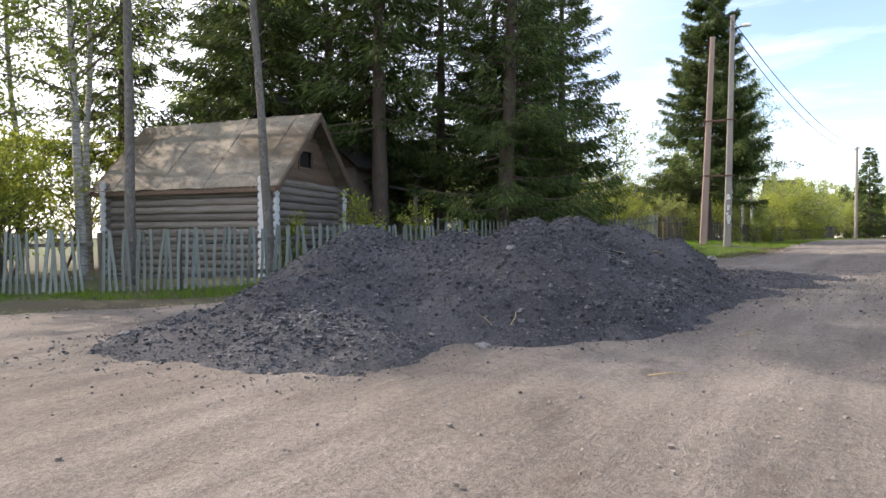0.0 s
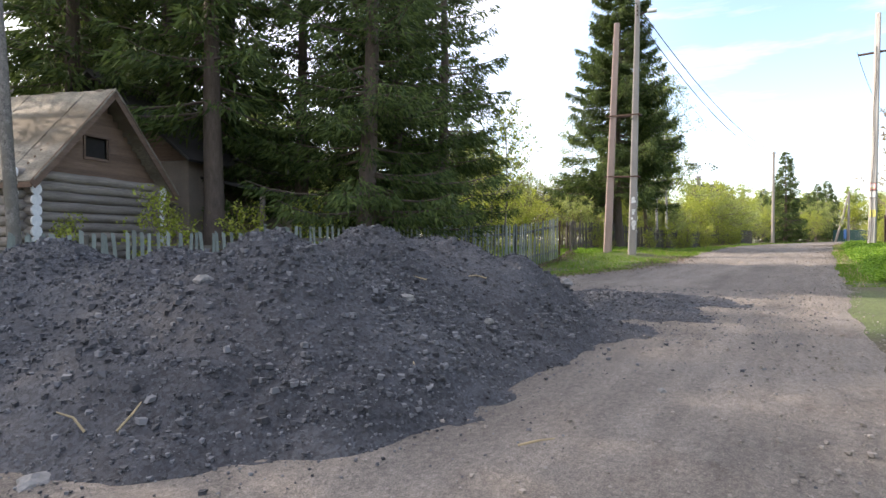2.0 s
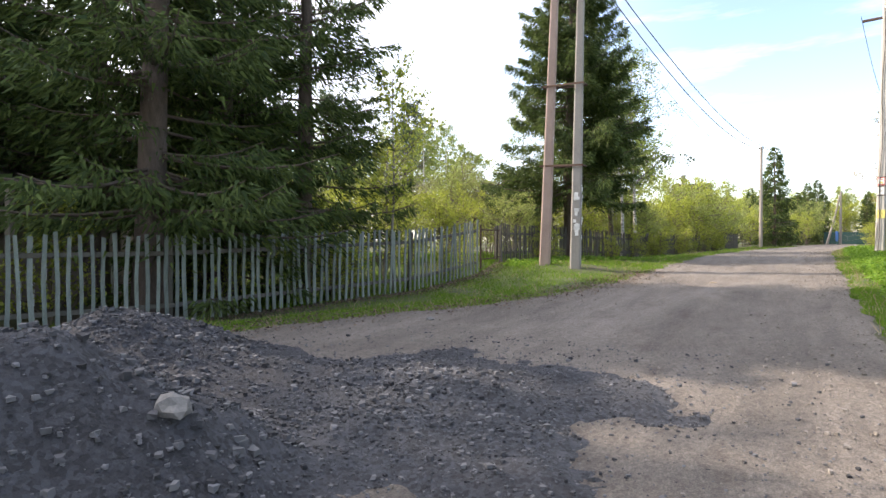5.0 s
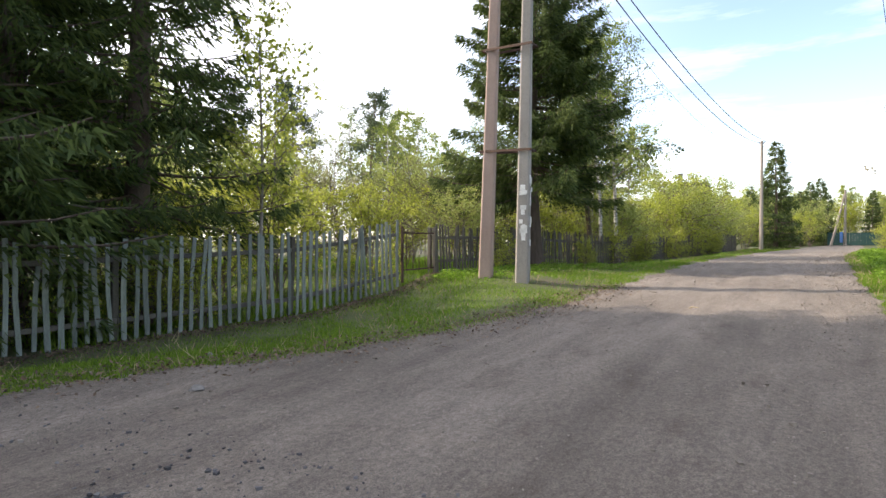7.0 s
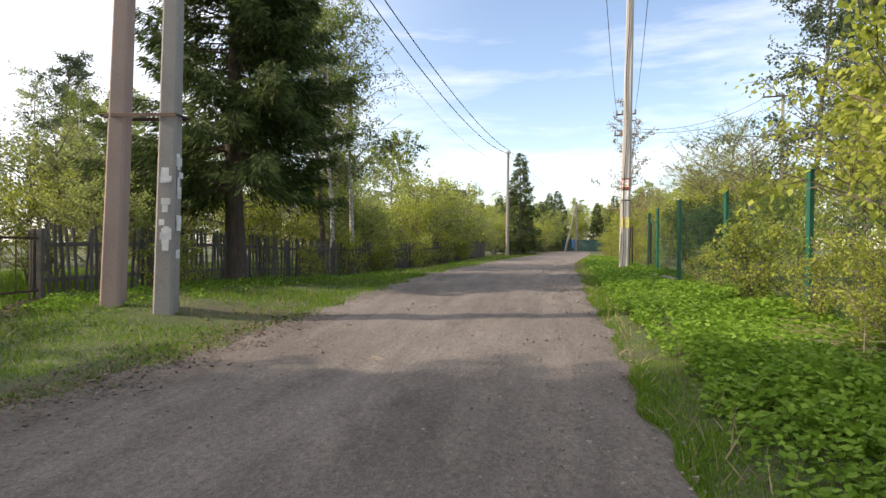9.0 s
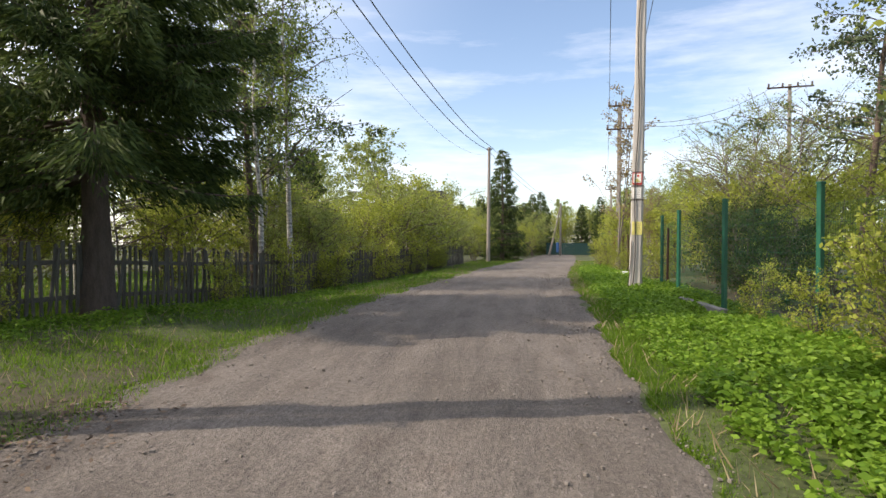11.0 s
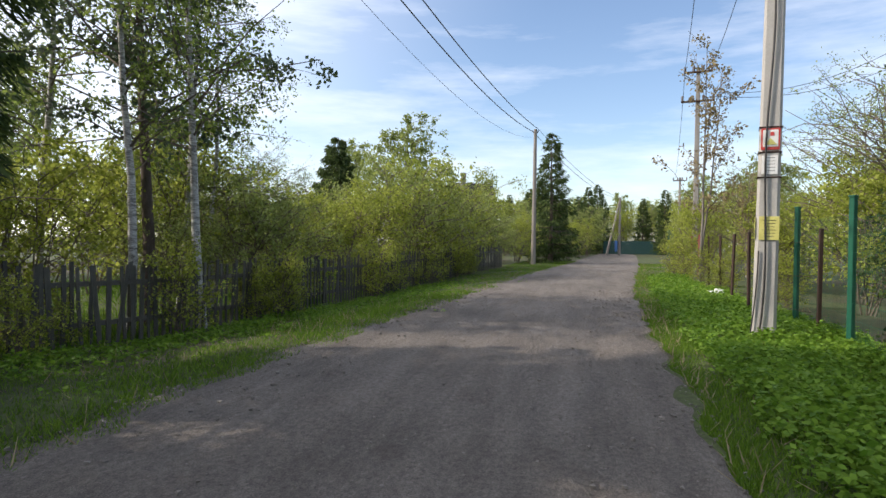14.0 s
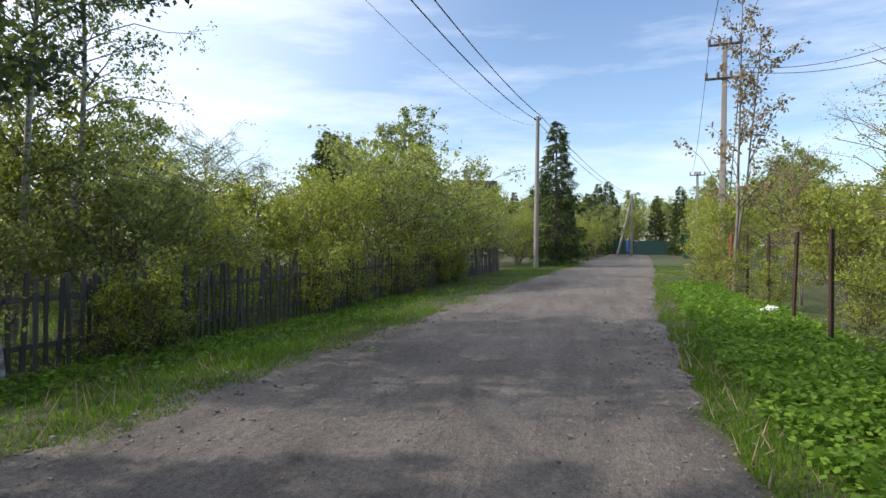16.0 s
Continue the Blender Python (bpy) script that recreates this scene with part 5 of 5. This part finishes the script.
for q in range(3):
    part("wire_hook", block(0.04, 0.22, 0.03, (0.0, -0.1, 9.1 - 0.15 * q), 0.005), M["iron"], p2)
for z in (2.79, 5.03):
    strap = thing("pole_clamp", 0, 0, 0, "rusty iron clamp holding the two concrete poles together", "pole clamp", "pole clamps")
    a, b = Vector((-5.80 + 0.29 * z / 8.3, 0.02, z)), Vector((-4.86 + 0.09 * z / 8.3, -0.08, z - 0.04))
    rot = (b - a).to_track_quat("X", "Z").to_matrix().to_4x4()
    for off in (-0.155, 0.155):
        part("flat_bar", block((b - a).length + 0.42, 0.012, 0.055, tuple((a + b) / 2 + Vector((0.02, off, 0))), 0.003, rot=rot), M["iron"], strap)
    for e in (a - Vector((0.20, 0, 0)), b + Vector((0.20, 0, 0))):
        part("bolt", block(0.03, 0.36, 0.03, tuple(e), 0.004), M["iron"], strap)

rp = thing("utility_pole", 3.12, 11.95, H(3.12, 11.95) - 0.1, "tall pale concrete utility pole with warning signs and hanging cables", "utility pole", rz=8)
rp.matrix_basis = Matrix.Translation((3.12, 11.95, H(3.12, 11.95) - 0.1)) @ lean_to(0.10, 0.0, 8.0) @ Matrix.Rotation(radians(-14), 4, "Z")
part("shaft", concrete_shaft(11.0, 0.31, 0.19, None), M["concrete_pale"], rp)


def face_y(z):
    return -(0.31 - 0.12 * z / 11.0) / 2


sign = part("warning_sign", block(0.235, 0.008, 0.30, (0.0, face_y(2.95) - 0.014, 2.96), 0.002), M["red"], rp, "red-bordered white high-voltage warning sign")
part("sign_field", block(0.19, 0.006, 0.235, (0.0, face_y(2.95) - 0.019, 2.97), 0.001), M["white"], sign)
bm = bmesh.new()
tv = [bm.verts.new(p) for p in ((-0.08, 0, 0), (0.08, 0, 0), (0, 0, 0.09), (-0.08, 0.004, 0), (0.08, 0.004, 0), (0, 0.004, 0.09))]
for face in ((0, 1, 2), (5, 4, 3), (0, 3, 4, 1), (1, 4, 5, 2), (2, 5, 3, 0)):
    bm.faces.new([tv[q] for q in face])
bm.transform(Matrix.Translation((0, face_y(2.95) - 0.028, 2.88)))
part("symbol", bm, M["yellow"], sign)
part("symbol_bar", block(0.05, 0.004, 0.05, (0.02, face_y(2.95) - 0.025, 3.03), 0.0), M["red"], sign)
plate = part("white_plate", block(0.20, 0.006, 0.26, (0.0, face_y(2.55) - 0.014, 2.60), 0.002), M["white"], rp, "white printed notice plate")
for q in range(5):
    part("print_line", block(0.13, 0.003, 0.006, (0.0, face_y(2.55) - 0.019, 2.70 - 0.045 * q), 0.0), M["black"], plate)
yel = part("yellow_sign", block(0.25, 0.006, 0.33, (0.02, face_y(1.8) - 0.014, 1.72), 0.002), M["yellow"], rp, "yellow printed notice sheet")
part("yellow_wrap", block(0.006, 0.16, 0.31, (face_y(1.8) - 0.012, -0.06, 1.72), 0.002), M["yellow"], yel)
for q in range(6):
    part("print_line", block(0.17 - 0.02 * (q % 3), 0.003, 0.006, (0.02, face_y(1.8) - 0.019, 1.83 - 0.045 * q), 0.0), M["black"], yel)
for z in (2.78, 2.43, 3.13):
    w = -face_y(z) * 2 + 0.02
    part("steel_band", block(w, w, 0.02, (0, 0, z), 0.004), M["iron"], rp)


def cable_part(name, pts, rad, parent, material="cable", sides=5):
    v, f = tubes([(pts, rad)], sides)
    return link(name, raw(name, v, f, M[material], True), parent)


zs = np.linspace(0.1, 9.5, 24)
cable_part("down_cable", np.column_stack([-0.02 + 0.03 * np.sin(zs * 1.7) - 0.06 * np.exp(-zs), [face_y(z) - 0.03 for z in zs], zs]), 0.014, rp)
zs = np.linspace(0.05, 1.4, 10)
cable_part("down_cable", np.column_stack([-0.10 - 0.10 * (1 - zs / 1.4) ** 2, [face_y(z) - 0.02 for z in zs], zs]), 0.010, rp)
part("cross_arm", block(1.5, 0.09, 0.09, (0, 0, 9.2), 0.01), M["iron"], rp)

fp = thing("utility_pole", -2.3, 40.0, H(-2.3, 40.0) - 0.1, "slim grey timber utility pole on the verge carrying two wires", "utility pole")
v, f = tubes([(np.column_stack([np.zeros(6), np.zeros(6), np.linspace(0, 8.5, 6)]), np.linspace(0.15, 0.10, 6))], 10)
link("shaft", raw("shaft", v, f, M["woodpole"], True), fp)
part("wire_hook", block(0.30, 0.04, 0.04, (0, 0, 8.3), 0.006), M["iron"], fp)
part("insulator", block(0.08, 0.08, 0.12, (0.16, 0, 8.38), 0.02), M["porcelain"], fp)
part("insulator", block(0.08, 0.08, 0.12, (-0.16, 0, 8.38), 0.02), M["porcelain"], fp)

tp = thing("braced_pole", 5.0, 76.0, H(5, 76) - 0.1, "distant grey pole with a slanting brace beside the road", "utility pole")
cable_part("shaft", [(0, 0, 0), (0, 0, 3.5), (0, 0, 7.0)], [0.17, 0.14, 0.11], tp, "woodpole", 8)
cable_part("brace", [(-1.5, -0.4, 0), (-0.7, -0.2, 3.4), (-0.1, 0, 6.4)], [0.15, 0.13, 0.10], tp, "woodpole", 8)
part("blue_box", block(0.3, 0.3, 1.3, (-0.4, -0.4, 1.2), 0.03), M["blue"], tp)


def armed_pole(x, y, h, arms, label, material="concrete", rz=0):
    root = thing("power_pole", x, y, H(x, y) - 0.1, label, "power pole", rz=rz)
    part("shaft", concrete_shaft(h, 0.30, 0.18, None), M[material], root)
    for z, w in arms:
        arm = part("cross_arm", block(w, 0.09, 0.09, (0, -0.12, z), 0.01), M["iron"], root)
        for e in (-1, -0.35, 0.35, 1):
            bm = bmesh.new()
            for q in range(3):
                bmesh.ops.create_cone(bm, cap_ends=True, segments=8, radius1=0.07, radius2=0.045, depth=0.07, matrix=Matrix.Translation((e * w * 0.46, -0.12, z + 0.10 + 0.075 * q)))
            part("insulator", bm, M["porcelain"], arm)
    return root


armed_pole(5.95, 33.5, 9.9, ((9.7, 1.3), (8.3, 1.5)), "tall concrete power pole with two insulator arms behind the young tree", rz=-10)
armed_pole(16.6, 36.0, 11.4, ((11.2, 2.6),), "tall pale power pole with a wide insulator arm", rz=-10)
armed_pole(9.2, 60.0, 7.5, ((7.2, 1.2),), "distant concrete power pole by the green gate", rz=-10)


def wire(a, b, sag, rad, label, name="overhead_wire"):
    a, b = Vector(a), Vector(b)
    t = np.linspace(0, 1, 28)
    pts = np.array([a.lerp(b, k) for k in t])
    pts[:, 2] -= sag * 4 * t * (1 - t)
    v, f = tubes([(pts, rad)], 5)
    tagged(link(name, raw(name, v, f, M["cable"], True)), label, "wire", "overhead wires")


PT = Vector((-4.75, 0.0, 8.95))
FT = Vector((-2.3, 40.0, 8.55))
LW_ = "thin black overhead wire strung between the utility poles"
wire(PT + Vector((0.05, 0, -0.05)), FT + Vector((0.16, 0, 0)), 1.0, 0.019, LW_)
wire(PT + Vector((-0.05, 0, -0.35)), FT + Vector((-0.16, 0, -0.15)), 1.2, 0.019, LW_)
wire(PT + Vector((-0.1, 0, -0.6)), FT + Vector((-0.2, 0, -0.5)), 1.9, 0.006, LW_)
wire(FT + Vector((0.16, 0, 0)), (5.0, 76, 7.0), 0.7, 0.016, LW_)
wire(FT + Vector((-0.16, 0, -0.15)), (5.0, 76, 6.8), 0.8, 0.016, LW_)
wire(PT + Vector((0, -0.1, 0.05)), (-8.0, -46, 9.0), 0.9, 0.017, LW_)
wire((2.45, 11.9, 9.3), (5.35, 33.5, 10.0), 0.5, 0.012, LW_)
wire((3.8, 11.9, 9.3), (6.5, 33.5, 10.0), 0.5, 0.012, LW_)
wire((6.6, 33.3, 8.8), (16.0, 36.0, 11.6), 0.8, 0.014, LW_)
wire((6.6, 33.3, 8.6), (17.6, 36.0, 11.5), 0.9, 0.014, LW_)
wire((5.35, 33.5, 10.0), (8.8, 60, 7.6), 0.8, 0.012, LW_)
wire((6.5, 33.3, 8.4), (6.0, 33.4, 0.3), 0.0, 0.02, "dark cable running down beside the power pole", "down_cable")

# ---- green mesh fence and rusty wire fence ----
def mesh_panel(length, h):
    lines = []
    for q in range(int(length / 0.055)):
        x = 0.03 + q * 0.055
        lines.append(([(x, 0, 0.06), (x, 0, h)], 0.0014))
    for q in range(9):
        z = 0.06 + (h - 0.06) * q / 8
        lines.append(([(0, 0.004, z), (length, 0.004, z)], 0.0018))
    v, f = tubes(lines, 3)
    return raw("mesh_panel", v, f, M["green"])


green = thing("mesh_fence", 0, 0, 0, "green welded-mesh fence with square steel posts among bushes", "mesh fence")
GP = [(4.15, -9.0), (4.15, -5.9), (4.15, -2.6), (4.15, 0.95), (4.12, 4.65), (3.85, 7.5), (4.08, 11.6), (4.28, 14.3)]
for q, (x, y) in enumerate(GP):
    z = H(x, y)
    post = part("post", block(0.075, 0.075, 2.15, (0, 0, 1.0), 0.008), M["green"], green)
    post.matrix_basis = pose(x, y, z, 0, 0, 5 * q)
    part("post_cap", block(0.085, 0.085, 0.03, (0, 0, 2.09), 0.006), M["green"], post)
    if q + 1 < len(GP) and q > 1:
        x2, y2 = GP[q + 1]
        d = math.hypot(x2 - x, y2 - y)
        link("mesh_panel", mesh_panel(d, 1.85), green, m=pose(x, y, z, 0, 0, math.degrees(math.atan2(y2 - y, x2 - x))))
rust = thing("wire_fence", 0, 0, 0, "sagging wire fence on thin rusty iron posts", "wire fence")
RP = [(4.05, 12.6), (3.95, 16.0), (4.15, 18.3), (4.45, 20.9), (4.75, 24.0), (5.05, 27.5), (5.3, 30.5)]
for q, (x, y) in enumerate(RP):
    z = H(x, y)
    post = part("post", block(0.055, 0.055, 1.72, (0, 0, 0.82), 0.006), M["redpaint"] if q >= 5 else M["iron"], rust)
    post.matrix_basis = pose(x, y, z, random.Random(q).uniform(-2, 2), random.Random(q + 9).uniform(-2, 2), 20 * q)
    if q + 1 < len(RP):
        x2, y2 = RP[q + 1]
        for h in (0.4, 0.95, 1.5):
            cable_part("wire", [(x, y, z + h), ((x + x2) / 2, (y + y2) / 2, z + h - 0.05), (x2, y2, H(x2, y2) + h)], 0.004, rust, "iron", 4)
rgate = thing("red_gate_leaf", 5.05, 27.5, H(5.05, 27.5), "narrow faded red iron gate leaf in the wire fence", "gate", rz=80)
for q in range(3):
    part("upright", block(0.07, 0.05, 1.75, (0.18 * q, 0, 0.87), 0.006), M["redpaint"], rgate)
for z in (0.3, 1.5):
    part("bar", block(0.42, 0.03, 0.06, (0.18, 0.045, z), 0.005), M["redpaint"], rgate)
ggate = thing("green_sheet_fence", 8.75, 63.6, H(8.75, 63.6), "bright green corrugated sheet fence at the end of the road", "sheet fence", rz=75)
for q in range(22):
    part("sheet_rib", block(0.17, 0.05 + 0.03 * (q % 2), 2.7, (0.18 * q, 0, 1.4), 0.008), M["green"], ggate)
bfence = thing("board_fence", 5.6, 84.0, H(5.6, 84), "distant dark green board fence closing the road", "board fence")
for q in range(28):
    part("board", block(0.30, 0.04, 1.7, (-2.0 + 0.31 * q, 0, 0.9), 0.008), M["teal"], bfence)

# ---- litter and small things ----
beam = thing("concrete_beam", 3.59, 8.0, H(3.59, 8.0) + 0.08, "pale broken concrete beam lying in the herbs", "concrete beam", rz=91)
part("body", block(2.5, 0.14, 0.14, (0, 0, 0.06), 0.015), M["rock"], beam)
bm = bmesh.new()
bmesh.ops.create_icosphere(bm, subdivisions=3, radius=0.2)
for vert in bm.verts:
    k = 1 + 0.45 * noise.noise(vert.co * 9) + 0.25 * noise.noise(vert.co * 21)
    vert.co = Vector((vert.co.x * 1.15 * k, vert.co.y * 0.9 * k, max(-0.05, vert.co.z * 0.75 * k)))
me = bpy.data.meshes.new("plastic_bag")
bm.to_mesh(me)
bm.free()
me.materials.append(M["plastic"])
tagged(link("plastic_bag", me, m=pose(4.0, 19.2, H(4.0, 19.2) + 0.12, 0, 0, 30)), "crumpled white plastic bag lying in the verge grass", "plastic bag")
r = random.Random(3)
for q, (x, y, ln, on) in enumerate([(-3.1, -20.1, 0.2, 1), (-3.3, -20.2, 0.18, 1), (-2.0, -18.3, 0.3, 1), (-3.0, -16.6, 0.3, 1), (-2.6, -15.9, 0.25, 1), (-0.9, -18.7, 0.25, 0), (-1.2, -20.9, 0.3, 0), (-1.2, -2.0, 0.2, 0), (2.3, -3.4, 0.7, 0)]):
    z = float(mound_z(np.array(x), np.array(y))) if on else H(x, y) + 0.02
    a = r.uniform(0, 6.28)
    up = 0.6 if q < 2 else 0.05
    pts = [(0, 0, 0.0), (math.cos(a) * ln * 0.5, math.sin(a) * ln * 0.5, 0.03 + up * ln * 0.5), (math.cos(a + 0.3) * ln, math.sin(a + 0.3) * ln, 0.02 + up * ln)]
    v, f = tubes([(pts, [0.009, 0.008, 0.005])], 5)
    tagged(link("dry_stick", raw("dry_stick", v, f, M["dry"]), m=pose(x, y, z + 0.01)), "pale dry stick lying on the gravel", "stick", "dry sticks")
# last year's leaves at the foot of the pickets and along the grass edge
lr = np.random.RandomState(95)
ly = lr.uniform(-11, 1.0, 9000)
lx = np.where(lr.uniform(size=9000) < 0.55, fence_x(ly) + lr.gamma(1.5, 0.17, 9000), edge_l(ly) + lr.normal(0.25, 0.35, 9000))
lp = np.column_stack([lx, ly, height(lx, ly) + 0.022 + lr.uniform(0, 0.02, 9000)])
v, f = blades(lp, lr.normal(0, 1, (9000, 3)) * np.array([1, 1, 0.25]), lr.uniform(0.03, 0.07, 9000), 0.03, lr, True, 3.0)
tagged(link("leaf_litter", raw("leaf_litter", v, f, M["litter"])), "dry brown fallen leaves along the fence and road edge", "leaf litter", kind="stuff")
# raked dry stalks on the verge
P = np.random.RandomState(91).normal(0, 1, (260, 3)) * np.array([0.35, 0.9, 0.05]) + np.array([3.6, -1.6, H(3.6, -1.6) + 0.14])
v, f = blades(P, np.random.RandomState(92).normal(0, 1, (260, 3)) * np.array([1, 1, 0.25]), 0.5, 0.014, np.random.RandomState(93))
tagged(link("dry_brush", raw("dry_brush", v, f, M["dry"])), "heap of dry cut stalks lying on the verge", "dry stalks", kind="stuff")
